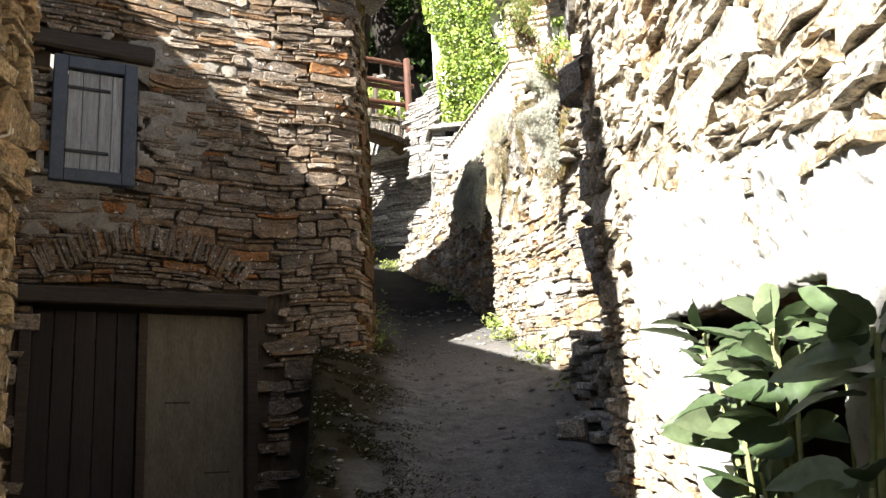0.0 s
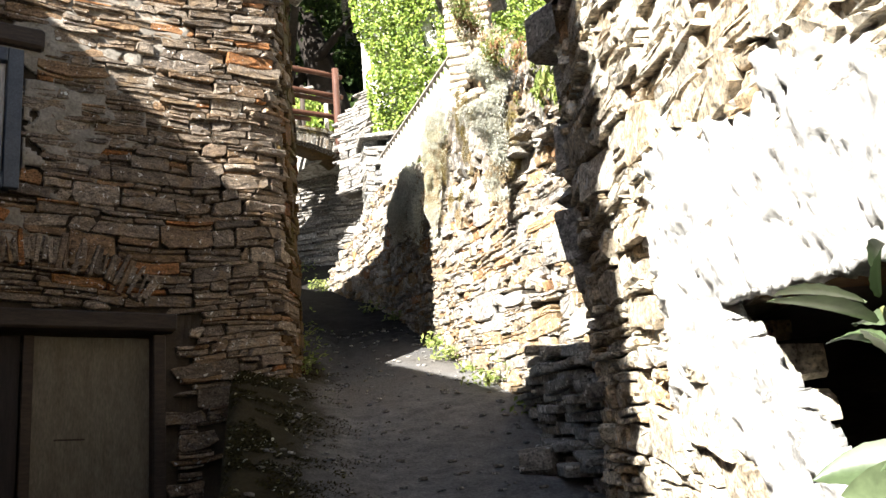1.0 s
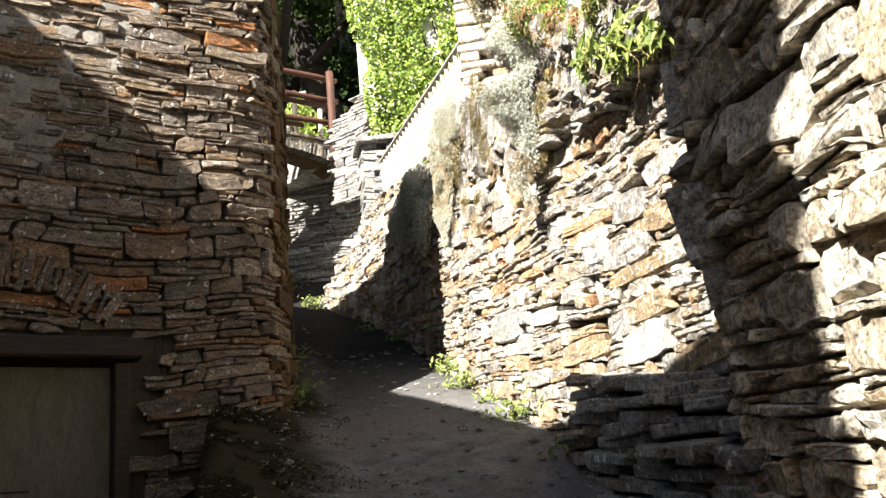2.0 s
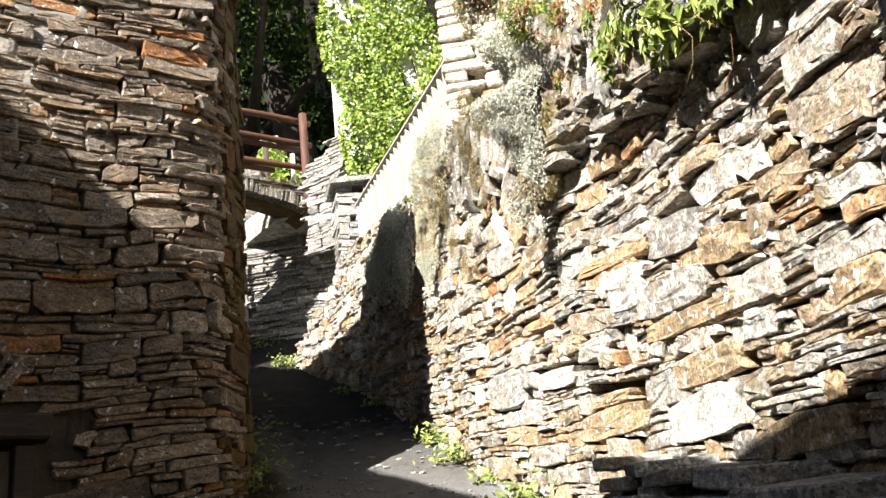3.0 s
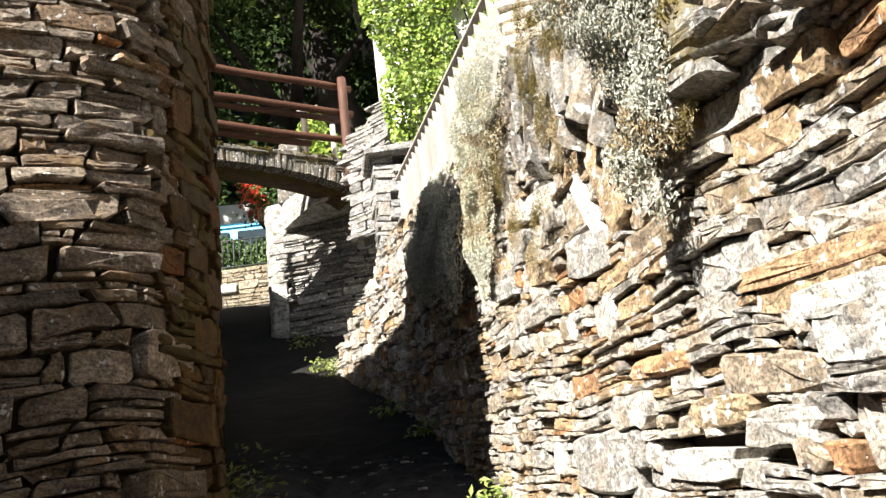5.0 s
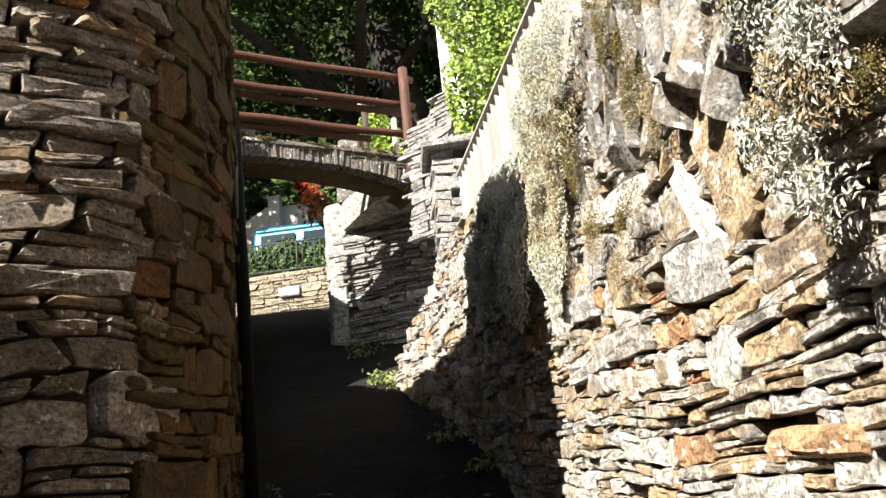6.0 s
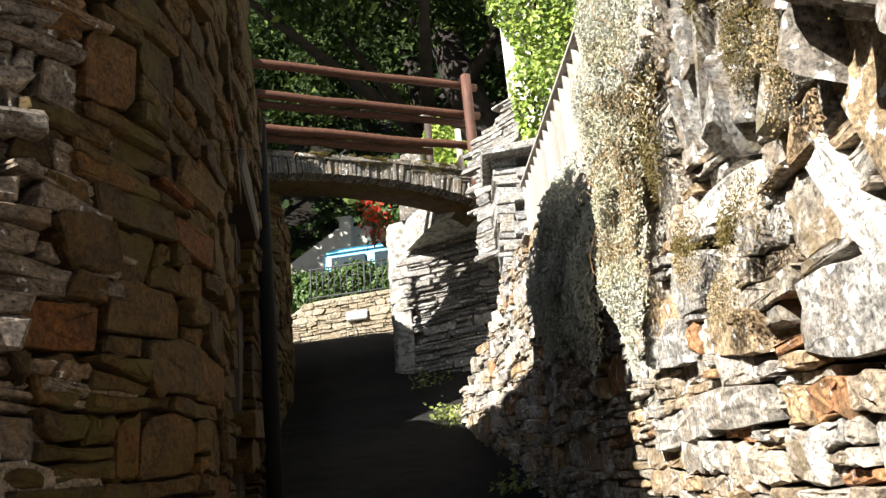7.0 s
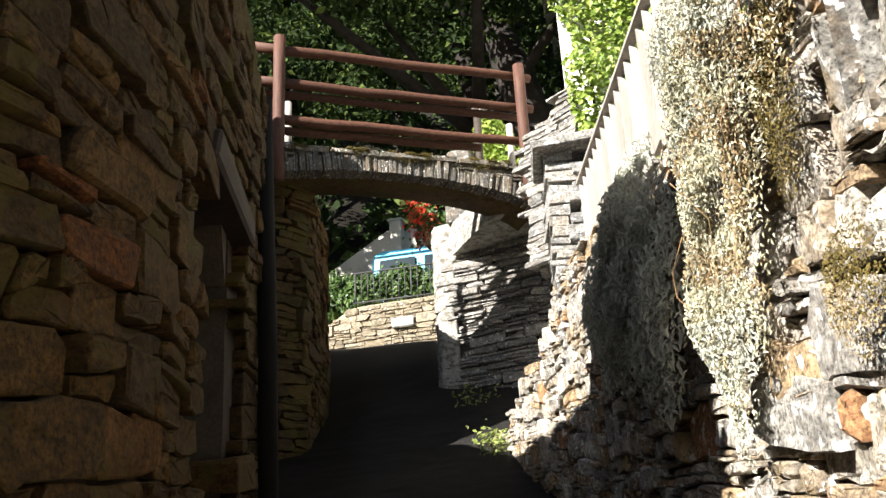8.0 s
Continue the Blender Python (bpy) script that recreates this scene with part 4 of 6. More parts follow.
# ---- unseen house added behind the start of the walk; its roof edge shades the end of the plastered wall ----
def rear_house():
    home = thing("unseen_neighbour_house", "unseen slab-roofed house added at the foot of the lane to cast shade", "house")
    roof_z = lambda y: 5.0 - 0.75 * abs(y + 2.4)
    line = Line([(-4.2, -3.95), (-1.2, -3.95), (-1.2, -2.4), (-1.2, -0.85), (-4.2, -0.85), (-4.2, -2.4), (-4.2, -3.95)])
    wall_core("wall", line, lambda u: -2.6, lambda u: roof_z(line.at(u).y), 0.4, M_MORTAR, home)
    tilt = math.degrees(math.atan(0.75))
    for sy in (-1, 1):
        y = -2.4 + sy * 0.79
        box("roof_slope", pose(-2.7, y, roof_z(y) + 0.02, -sy * tilt, 0, 0), (3.1, 2.02, 0.08), M_SLATE, home, "grey slab roof slope", 0.01)
    return home


rear_house()


# ---- retaining wall along the upper side of the lane ----
RETAIN = Line(RETAIN_PTS, True)


def retain_top(u):
    return float(np.interp(RETAIN.at(u).y, [4.4, 6.0, 7.2, 8.4, 9.4, 10.4, 11.6, 12.9, 13.3, 13.9, 14.6, 15.75], [3.75, 3.95, 4.05, 4.6, 5.15, 5.32, 5.58, 5.85, 5.85, 5.65, 5.5, 5.3]))


def retain_low(u):
    return lane_z(RETAIN.at(u).y) - 0.25


def retaining_wall():
    core = wall_core("wall_retaining", RETAIN, retain_low, retain_top, 0.7, M_JOINT, None, "tall sunlit dry-stone retaining wall with mixed buff and grey stones", batter=0.04, inset=0.10)
    tagged(core, category="wall", kind="structure")
    un_of = lambda y: min(np.linspace(0, RETAIN.length, 900), key=lambda u: abs(RETAIN.at(u).y - y))
    # the broad flagstones: y, z, length, height, dip in degrees
    flags = ((M_STONE_FLAG, ((6.75, 3.17, 0.62, 0.15, 8), (6.63, 3.37, 0.46, 0.15, 12), (7.48, 3.15, 0.34, 0.11, 7), (8.57, 3.21, 0.55, 0.23, 7), (8.48, 3.96, 0.40, 0.17, 12), (9.68, 4.22, 0.55, 0.15, 13), (9.18, 3.93, 0.6, 0.10, 9), (9.65, 3.96, 0.6, 0.11, 5))),
             (M_STONE_TAN, ((6.62, 3.03, 0.76, 0.09, 7), (6.30, 3.20, 0.34, 0.14, 14), (6.56, 2.84, 0.56, 0.13, 5), (7.40, 2.80, 0.66, 0.13, 4), (7.76, 3.24, 0.30, 0.09, 7), (7.39, 2.90, 0.34, 0.06, 5), (6.02, 2.51, 0.6, 0.12, 3), (9.05, 4.08, 0.36, 0.12, 14), (8.25, 4.21, 0.56, 0.19, 72))),
             (M_STONE_ORANGE, ((7.21, 3.48, 0.70, 0.065, 9), (8.06, 3.44, 0.40, 0.075, 7))),
             (M_STONE_PALE, ((7.13, 3.375, 0.43, 0.08, 8), (6.62, 2.68, 0.62, 0.17, 3), (7.93, 3.12, 0.44, 0.10, 7), (8.94, 4.36, 0.42, 0.12, 11), (8.41, 4.08, 0.40, 0.09, 66))))
    placed = [(un_of(y), z, ln, h, math.radians(a), mat) for mat, rows in flags for y, z, ln, h, a in rows]

    def under_flag(u, z):
        for fu, fz, ln, h, a, _ in placed:
            du, dz = u - fu, z - fz
            x, w = du * math.cos(a) - dz * math.sin(a), du * math.sin(a) + dz * math.cos(a)
            if abs(x) < ln / 2 - 0.01 and abs(w) < h / 2 - 0.004:
                return True
        return False
    st = lay_stones(RETAIN, retain_low, retain_top, (0.024, 0.085), (0.06, 0.30), (0.12, 0.19), 41, batter=0.04, dip=-0.14, wave=0.06, big=0.2, proud=0.27, gap=0.009, great=0.06, twist=0.045, scatter_out=0.018, skip=under_flag)
    rng = random.Random(19)
    for fu, fz, ln, h, a, mat in placed:
        ring = []
        for i in range(14):
            w = 2 * math.pi * (i + 0.5) / 14
            k = 1 / max(abs(math.cos(w)), abs(math.sin(w)))
            x, y = 0.5 * ln * math.cos(w) * min(k, 1.28) + rng.uniform(-0.02, 0.02), 0.5 * h * math.sin(w) * min(k, 1.34) * rng.uniform(0.9, 1.06)
            ring.append((fu + x * math.cos(a) + y * math.sin(a), fz - x * math.sin(a) + y * math.cos(a)))
        d = 0.2
        cu, cz, verts, faces = stone_solid(ring, d, 0.5, rng, 0.004, 0.02)
        o = RETAIN.out(cu)
        m = Matrix.Identity(4)
        for col, v in enumerate((Vector((0, 0, 1)).cross(o), -o, Vector((0, 0, 1)))):
            m.col[col][:3] = v
        m.col[3][:3] = RETAIN.at(cu) + o * (0.004 - d * 0.25 - 0.04 * (cz - retain_low(cu))) + Vector((0, 0, cz))
        ob = mesh_part("flagstone", verts.tolist(), faces, mat, core)
        ob.matrix_local = m
    un = min(np.linspace(0, RETAIN.length, 600), key=lambda u: abs(RETAIN.at(u).y - 7.6))
    set_stones(st, SHAPES, M_STONE_BUFF, core, lambda u, z: abs(u - un) * 0.75 + abs(z - 3.6), 300)


retaining_wall()


def bedrock():
    """Tilted slabs of living rock that crop out over the wall."""
    rng = random.Random(77)
    rock = thing("bedrock_outcrop", "tilted grey bedrock slabs cropping out above the wall", "rock", kind="structure")
    for i in range(640):
        y = rng.uniform(4.9, 8.35)
        u = min(np.linspace(0, RETAIN.length, 300), key=lambda v: abs(RETAIN.at(v).y - y))
        top = retain_top(u)
        z = rng.uniform(top - 0.1, top + (0.75 if y < 8.2 else 0.3))
        o = RETAIN.out(u)
        p = RETAIN.at(u) - o * (0.05 + 0.30 * max(0, z - top) + rng.uniform(-0.07, 0.09))
        yaw = math.degrees(math.atan2(o.x, -o.y))
        v, f = SLABS[i % len(SLABS)]
        if z > top + rng.uniform(0.08, 0.34) or y > 7.55:
            m = pose(p.x, p.y, z, rng.uniform(-22, 0), rng.uniform(-4, 18), yaw + (rng.uniform(-12, 36) if y < 7.55 else rng.uniform(-14, 12))) @ Matrix.Diagonal((rng.uniform(0.025, 0.08), rng.uniform(0.10, 0.18), rng.uniform(0.12, 0.32), 1))
        else:
            m = pose(p.x, p.y, z, rng.uniform(-16, 4), rng.uniform(2, 18), yaw + rng.uniform(-12, 20)) @ Matrix.Diagonal((rng.uniform(0.10, 0.28), rng.uniform(0.14, 0.24), rng.uniform(0.018, 0.055), 1))
        a = np.array(m)
        mesh_part("rock_slab", v @ a[:3, :3].T + a[:3, 3], f, M_ROCK, rock)
    # upright leaning slabs beside the dry plant
    for i in range(60):
        y = 8.32 + 0.0155 * i + rng.uniform(-0.03, 0.03)
        u = min(np.linspace(0, RETAIN.length, 300), key=lambda v: abs(RETAIN.at(v).y - y))
        o = RETAIN.out(u)
        z = 4.60 + 0.45 * (y - 8.4) + rng.uniform(-0.24, 0.2)
        p = RETAIN.at(u) + o * (rng.uniform(-0.15, 0.0) - 0.04 * (z - 3.0))
        yaw = math.degrees(math.atan2(o.x, -o.y))
        v, f = SLABS[i % len(SLABS)]
        size = (rng.uniform(0.016, 0.05), 0.22, rng.uniform(0.14, 0.34))
        a = np.array(pose(p.x, p.y, z, rng.uniform(-6, 6), rng.uniform(12, 30), yaw + rng.uniform(-34, 24)) @ Matrix.Diagonal((*size, 1)))
        mesh_part("rock_slab", v @ a[:3, :3].T + a[:3, 3], f, M_ROCK, rock)


bedrock()


# ---- low dry bench of slabs at the foot of the wall ----
def slab_bench():
    rng = random.Random(15)
    b = thing("slab_bench", "low shaded pile of flat dark slabs at the wall foot", "stone pile")
    z = -0.05
    while z < 0.70:
        h = rng.uniform(0.035, 0.075)
        y = 4.42 + rng.uniform(0, 0.15)
        while y < 7.25 - 0.5 * z:
            ln = rng.uniform(0.18, 0.6)
            x = 1.13 + 0.10 * z + rng.uniform(-0.05, 0.05)
            m = pose(x, y + ln / 2, lane_z(y) * 0.55 + lane_z(5.6) * 0.45 + z + h / 2, rng.uniform(-2, 2) + 5, rng.uniform(-3, 3), rng.uniform(-9, 9))
            box("slab", m, (rng.uniform(0.3, 0.42), ln, h * 0.92), M_SLATE, b, "", 0.007, 0.009)
            y += ln * 0.98
        z += h
    v, f = SHAPES[3]
    a = np.array(pose(0.84, 6.05, lane_z(6.05) + 0.06, 0, 0, 70) @ Matrix.Diagonal((0.22, 0.18, 0.14, 1)))
    mesh_part("loose_block", v @ a[:3, :3].T + a[:3, 3], f, M_SLATE, b, "grey loose block")


slab_bench()


# ---- bridge over the lane ----
BR0, BR1 = Vector((-3.3, 15.1, 0)), Vector((-0.42, 16.75, 0))
BDIR = (BR1 - BR0).normalized()
BOUT = Vector((BDIR.y, -BDIR.x, 0))
BLEN = (BR1 - BR0).length


def bridge_at(s, z, back=0.0):
    p = BR0 + BDIR * s - BOUT * back
    return Vector((p.x, p.y, z))


def bridge_pose(s, z, back=0.0):
    m = Matrix.Identity(4)
    for col, v in enumerate((BDIR, -BOUT, Vector((0, 0, 1)))):
        m.col[col][:3] = v
    m.col[3][:3] = bridge_at(s, z, back)
    return m


def intrados(s):
    f = 2 * s / BLEN - 1
    return 7.72 + 0.36 * math.sqrt(max(0.0, 1 - 0.96 * f * f))


def footbridge():
    br = thing("footbridge", "small mossy stone arch footbridge spanning the lane", "bridge")
    n, wide = 30, 0.6
    verts, faces = [], []
    for i in range(n + 1):
        s = BLEN * i / n
        for back in (0.06, wide):
            verts += [bridge_at(s, intrados(s), back), bridge_at(s, 8.22, back)]
    for i in range(n):
        a, b = i * 4, i * 4 + 4
        faces += [(a, b, b + 1, a + 1), (a + 2, a + 3, b + 3, b + 2), (a, a + 2, b + 2, b), (a + 1, b + 1, b + 3, a + 3)]
    faces += [(0, 1, 3, 2), (n * 4, n * 4 + 2, n * 4 + 3, n * 4 + 1)]
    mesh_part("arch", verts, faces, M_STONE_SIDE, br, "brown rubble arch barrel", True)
    rng = random.Random(4)
    s = 0.02
    while s < BLEN:
        w = rng.uniform(0.025, 0.055)
        h = rng.uniform(0.15, 0.24)
        f = 2 * s / BLEN - 1
        bm = bmesh.new()
        add_box(bm, bridge_pose(s + w / 2, intrados(s) + h / 2 - 0.01, 0.07) @ pose(0, 0, 0, 0, f * 14 + rng.uniform(-4, 4), 0), (w - 0.004, rng.uniform(0.16, 0.22), h), 0.004, 0.006, rng)
        part("voussoir", bm, M_BRIDGE, br)
        s += w
    s = 0.0
    while s < BLEN:
        ln = rng.uniform(0.25, 0.6)
        box("edge_slab", bridge_pose(min(s + ln / 2, BLEN - 0.1), 8.27 + rng.uniform(-0.01, 0.01), 0.16), (ln - 0.01, 0.42, 0.06), M_BRIDGE, br, "", 0.008, 0.012)
        s += ln
    box("deck", bridge_pose(BLEN / 2, 8.245, 0.48), (BLEN + 0.6, 0.24, 0.06), M_MORTAR, br, "", 0.01)
    # thin courses between the arch stones and the deck
    face = Line([tuple(bridge_at(0, 0, 0.0)[:2]), tuple(bridge_at(BLEN, 0, 0.0)[:2])])
    st = lay_stones(face, lambda u: intrados(u) + 0.15, lambda u: 8.25, (0.03, 0.06), (0.12, 0.36), (0.1, 0.14), 35, wave=0.01, proud=0.2, gap=0.007, scatter_out=0.01)
    set_stones(st, SHAPES, M_BRIDGE, br, lambda u, z: u, 300)
    # the wing of the deck that spreads towards the house
    bm = bmesh.new()
    plan = [(-1.60, 17.86), (-1.05, 17.12), (-0.42, 16.76), (0.1, 16.5), (0.6, 16.4), (0.6, 18.3), (-1.22, 18.3)]
    lo = [bm.verts.new((x, y, 7.84 + 0.12 * min(1.0, max(0.0, x + 1.5)))) for x, y in plan]
    hi = [bm.verts.new((x, y, 8.24)) for x, y in plan]
    bm.faces.new(lo[::-1]), bm.faces.new(hi)
    for i in range(len(plan)):
        j = (i + 1) % len(plan)
        bm.faces.new((lo[i], lo[j], hi[j], hi[i]))
    part("deck_wing", bm, M_PIERWASH, br, "whitewashed slab widening the deck")
    # moss in ragged clumps along the edge
    nrng = np.random.default_rng(14)
    pts, nr = [], []
    while len(pts) < 12000:
        s = nrng.uniform(0.7, BLEN - 0.05)
        q = noise.noise((s * 2.3, 0, 5)) + 0.7 * noise.noise((s * 7.0, 0, 9))
        if q < -0.15:
            continue
        z = 8.325 - abs(nrng.normal(0, 0.05)) * (0.5 + 1.3 * max(0, q))
        if noise.noise((s * 9.0, z * 14.0, 2)) < -0.12:
            continue
        back = -0.055 + abs(nrng.normal(0, 0.016)) + (0.08 * nrng.random() if z > 8.30 else 0)
        pts.append(tuple(bridge_at(s, z, back)))
        nr.append((0.3, -0.8, 0.6))
    leaves("moss", pts, nr, nrng.uniform(0.008, 0.022, len(pts)), M_MOSS, br, "yellow-brown moss along the deck edge", 3, 0.6, 0.1, "stuff")


footbridge()


def bridge_railing(back, lean, label, s_posts, s0, s1):
    rng = random.Random(int(back * 10) + 2)
    r = thing("bridge_railing", label, "railing", "railings of the bridge")
    zs = (8.60, 9.02, 9.42)
    for s in s_posts:
        z0 = 7.88 if back < 0.5 else 8.2
        pts = [bridge_at(s + lean * (z - 8.3), z, back - 0.05) for z in np.linspace(z0, 9.52, 6)]
        rod("post", pts, 0.062, M_POST, r, "red-brown round post", 12, 0.03, rng)
    for z in zs:
        b = back
        pts = [bridge_at(s0 + (s1 - s0) * k / 8, z + 0.006 * math.sin(k * 1.7 + z * 9) + 0.007 * rng.uniform(-1, 1), b + 0.03 + 0.008 * rng.uniform(-1, 1)) for k in range(9)]
        rod("rail", pts, [0.055 - 0.001 * k for k in range(9)], M_RAIL, r, "", 12, 0.03, rng)
    for z, a, b in ((8.53, 0.0, 0.80), (8.945, 0.02, 0.95)):
        pts = [bridge_at(s0 + (s1 - s0) * (a + (b - a) * k / 6), z + 0.010 * rng.uniform(-1, 1), 0.12) for k in range(7)]
        rod("spliced_rail", pts, 0.045, M_RAIL, r, "", 10, 0.03, rng)


bridge_railing(0.0, 0.0, "red-brown stained log railing on the near edge of the bridge", (0.58, BLEN - 0.1), 0.30, BLEN + 0.06)


def far_post(s):
    p = thing("bridge_post", "short weathered wooden post on the far bridge edge", "post", "far bridge posts")
    rod("post", [bridge_at(s, 8.2, 0.54), bridge_at(s, 9.1, 0.54)], 0.04, M_BOARD, p, "", 10)


far_post(0.75)
far_post(BLEN - 0.02)


# ---- walls that carry the bridge ----
def bridge_pier():
    p = thing("bridge_pier", "stone bridge pier with a whitewashed plaster end", "pier")
    line = Line([(-2.10, 20.1), (-1.97, 19.0), (-1.86, 18.1), (-1.80, 18.0), (-1.5, 17.93), (-0.9, 17.78), (0.5, 17.45)])
    low, high = lambda u: lane_z(line.at(u).y) - 0.3, lambda u: 8.3 if line.at(u).x < -1.15 else 7.93
    core = wall_core("wall", line, low, high, 0.5, M_JOINT, p, inset=0.05)
    ux = lambda x: next(u for u in np.linspace(1.2, line.length, 900) if line.at(u).x > x)
    ua, ub = ux(-1.63), ux(-1.16)
    white = lambda u, z: u < ua + 0.05 * noise.noise((z * 3, 0, 2)) or (u < ub and z > 7.78 + 0.5 * (u - ua))
    st = lay_stones(line, low, high, (0.028, 0.085), (0.14, 0.55), (0.12, 0.2), 51, wave=0.03, big=0.08, proud=0.22, u0=1.6, skip=lambda u, z: white(u + 0.07, z), scatter_out=0.03, gap=0.014)
    set_stones(st, SHAPES, M_STONE_PIER, core, lambda u, z: abs(z - 7.0), 200)
    verts, faces, keep = [], [], {}
    us = np.linspace(0, ub, 80)
    for i, u in enumerate(us):
        q, o = line.at(u), line.out(u)
        for k in range(81):
            z = low(u) + (8.28 - low(u)) * k / 80
            f = 0.04 + 0.012 * noise.noise((u * 4, z * 4, 2)) + 0.014 * noise.noise((u * 11, z * 11, 2))
            keep[i, k] = white(u - 0.03, z)
            verts.append((q.x + o.x * f, q.y + o.y * f, z))
    for i in range(len(us) - 1):
        for k in range(80):
            if keep[i, k] and keep[i + 1, k + 1]:
                a = i * 81 + k
                faces.append((a, a + 81, a + 82, a + 1))
    ob = mesh_part("plaster", verts, faces, M_PIERWASH, p, "rough whitewashed plaster", True)
    mod = ob.modifiers.new("thickness", "SOLIDIFY")
    mod.thickness, mod.offset = 0.06, -1
    return p


bridge_pier()


def abutment():
    a = thing("bridge_abutment", "shaded mossy rubble abutment of the bridge", "abutment")
    line = Line([(-4.6, 15.2), (-3.4, 15.55), (-2.95, 15.7), (-2.74, 15.95), (-3.05, 17.4), (-3.9, 19.6)])
    low, high = lambda u: 4.6, lambda u: 8.2
    core = wall_core("wall", line, low, high, 0.5, M_JOINT, a)
    st = lay_stones(line, low, high, (0.06, 0.15), (0.14, 0.4), (0.12, 0.2), 61, wave=0.05, proud=0.25)
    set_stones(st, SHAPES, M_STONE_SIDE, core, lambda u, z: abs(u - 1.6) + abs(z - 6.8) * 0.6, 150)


abutment()


# ---- parapet, cap and stack where the wall meets the bridge ----
def bridge_head():
    rng = random.Random(23)
    h = thing("slate_stack", "sunlit stacked slate pillar under a dark cap slab", "pillar")
    z = 5.2
    while z < 6.70:
        t = rng.uniform(0.03, 0.085)
        for sx in (-1, 1):
            c = rng.uniform(-0.06, 0.06)
            box("slate", pose(0.17 + sx * 0.105 + c + rng.uniform(-0.012, 0.012), 13.52, z + t / 2, rng.uniform(-2, 2), rng.uniform(-1, 4), 8 + rng.uniform(-4, 4)), (0.225 - sx * c * 2, 0.5, t - 0.005), M_SLATE, h, "", 0.006, 0.007)
        z += t
    box("cap_slab", pose(0.16, 13.48, 6.74, 2, -6, 8), (0.56, 0.62, 0.055), M_SLATE, h, "dark grey cap slab", 0.01, 0.015)
    box("cap_stone", pose(0.24, 13.6, 6.82, -6, 8, 20), (0.28, 0.3, 0.08), M_STONE_NEAR, h, "", 0.02, 0.02)
    p = thing("bridge_parapet", "sunlit parapet of slates laid aslant at the bridge head", "wall")
    line = Line([(-0.46, 16.38), (-0.2, 16.28), (0.06, 16.12)])
    low, high = lambda u: 7.0, lambda u: float(np.interp(line.at(u).x, [-0.42, 0.03], [8.36, 8.90]))
    core = wall_core("wall", line, low, high, 0.25, M_MORTAR, p)
    st = lay_stones(line, low, high, (0.045, 0.10), (0.14, 0.36), (0.1, 0.14), 37, dip=0.14, wave=0.02, proud=0.25, gap=0.009)
    set_stones(st, SHAPES, M_STONE_PIER, core, lambda u, z: z, 200)


bridge_head()


# ---- board fence on the wall, with the stone pillar at its end ----
F0, F1 = Vector((0.98, 9.4, 5.96)), Vector((0.22, 13.05, 6.33))


def board_fence():
    rng = random.Random(6)
    f = thing("board_fence", "sun-bleached upright board fence with saw-tooth top under a rail", "fence")
    d = (F1 - F0)
    ln = d.length
    ang = math.degrees(math.atan2(d.y, d.x))
    tilt = math.degrees(math.asin(d.z / ln))
    n = 25
    w = ln / n
    for i in range(n):
        p = F0 + d * ((i + 0.5) / n)
        h = 0.62 + rng.uniform(-0.02, 0.02)
        hw, th = w / 2 - 0.003, 0.012
        # slanting top: high edge under the rail, low edge leaves a dark gap
        prof = [(-hw, -h), (hw, -h), (hw, -0.16), (-hw, 0.0)]
        verts = [(x, y, z) for y in (-th, th) for x, z in prof]
        faces = [(0, 1, 2, 3), (7, 6, 5, 4), (0, 4, 5, 1), (1, 5, 6, 2), (2, 6, 7, 3), (3, 7, 4, 0)]
        ob = mesh_part("board", verts, faces, M_BOARD, f)
        ob.matrix_local = pose(p.x, p.y, p.z, rng.uniform(-1, 1), rng.uniform(-0.6, 0.6), ang + 180 + rng.uniform(-1.5, 1.5))
    mid = (F0 + F1) / 2
    box("top_rail", pose(mid.x, mid.y, mid.z + 0.014, 0, -tilt, ang), (ln + 0.1, 0.05, 0.024), M_BOARD, f, "weathered grey top rail", 0.004)
    box("back_rail", pose(mid.x + 0.05, mid.y, mid.z - 0.32, 0, -tilt, ang), (ln, 0.045, 0.08), M_BEAM, f, "", 0.004)
    # added dark strip that stands for the shade behind the tooth gaps
    box("backing_board", pose(mid.x + 0.055, mid.y + 0.01, mid.z - 0.16, 0, -tilt, ang), (ln, 0.02, 0.30), M_BEAM, f, "dark strip added for the shade in the gaps between the teeth", 0.003)
    for k in range(4):
        p = F0 + d * (k / 3)
        box("fence_post", pose(p.x + 0.09, p.y, p.z - 0.4, 0, 0, ang), (0.07, 0.07, 0.8), M_BEAM, f, "", 0.006)


board_fence()


def stone_pillar():
    rng = random.Random(12)
    p = thing("stone_pillar", "square pillar of stacked white-lit stones with a slab cap", "pillar")
    z = 5.1
    while z < 6.5:
        h = rng.uniform(0.05, 0.11)
        for sx in (-1, 1):
            c = rng.uniform(-0.05, 0.05)
            box("stone", pose(1.14 + sx * 0.105 + c, 9.5 + rng.uniform(-0.01, 0.01), z + h / 2, rng.uniform(-2, 2), rng.uniform(-2, 2), -14 + rng.uniform(-4, 4)), (0.225 - sx * c * 2, 0.42, h - 0.008), M_STONE_NEAR, p, "", 0.012, 0.012)
        z += h
    box("cap", pose(1.16, 9.5, 6.56, 0, 0, -14), (0.62, 0.62, 0.06), M_SLATE, p, "dark slab cap", 0.01, 0.012)
    box("cap", pose(1.16, 9.5, 6.64, 0, 8, -14), (0.70, 0.70, 0.06), M_SLATE, p, "pale slab cap", 0.01, 0.012)


stone_pillar()


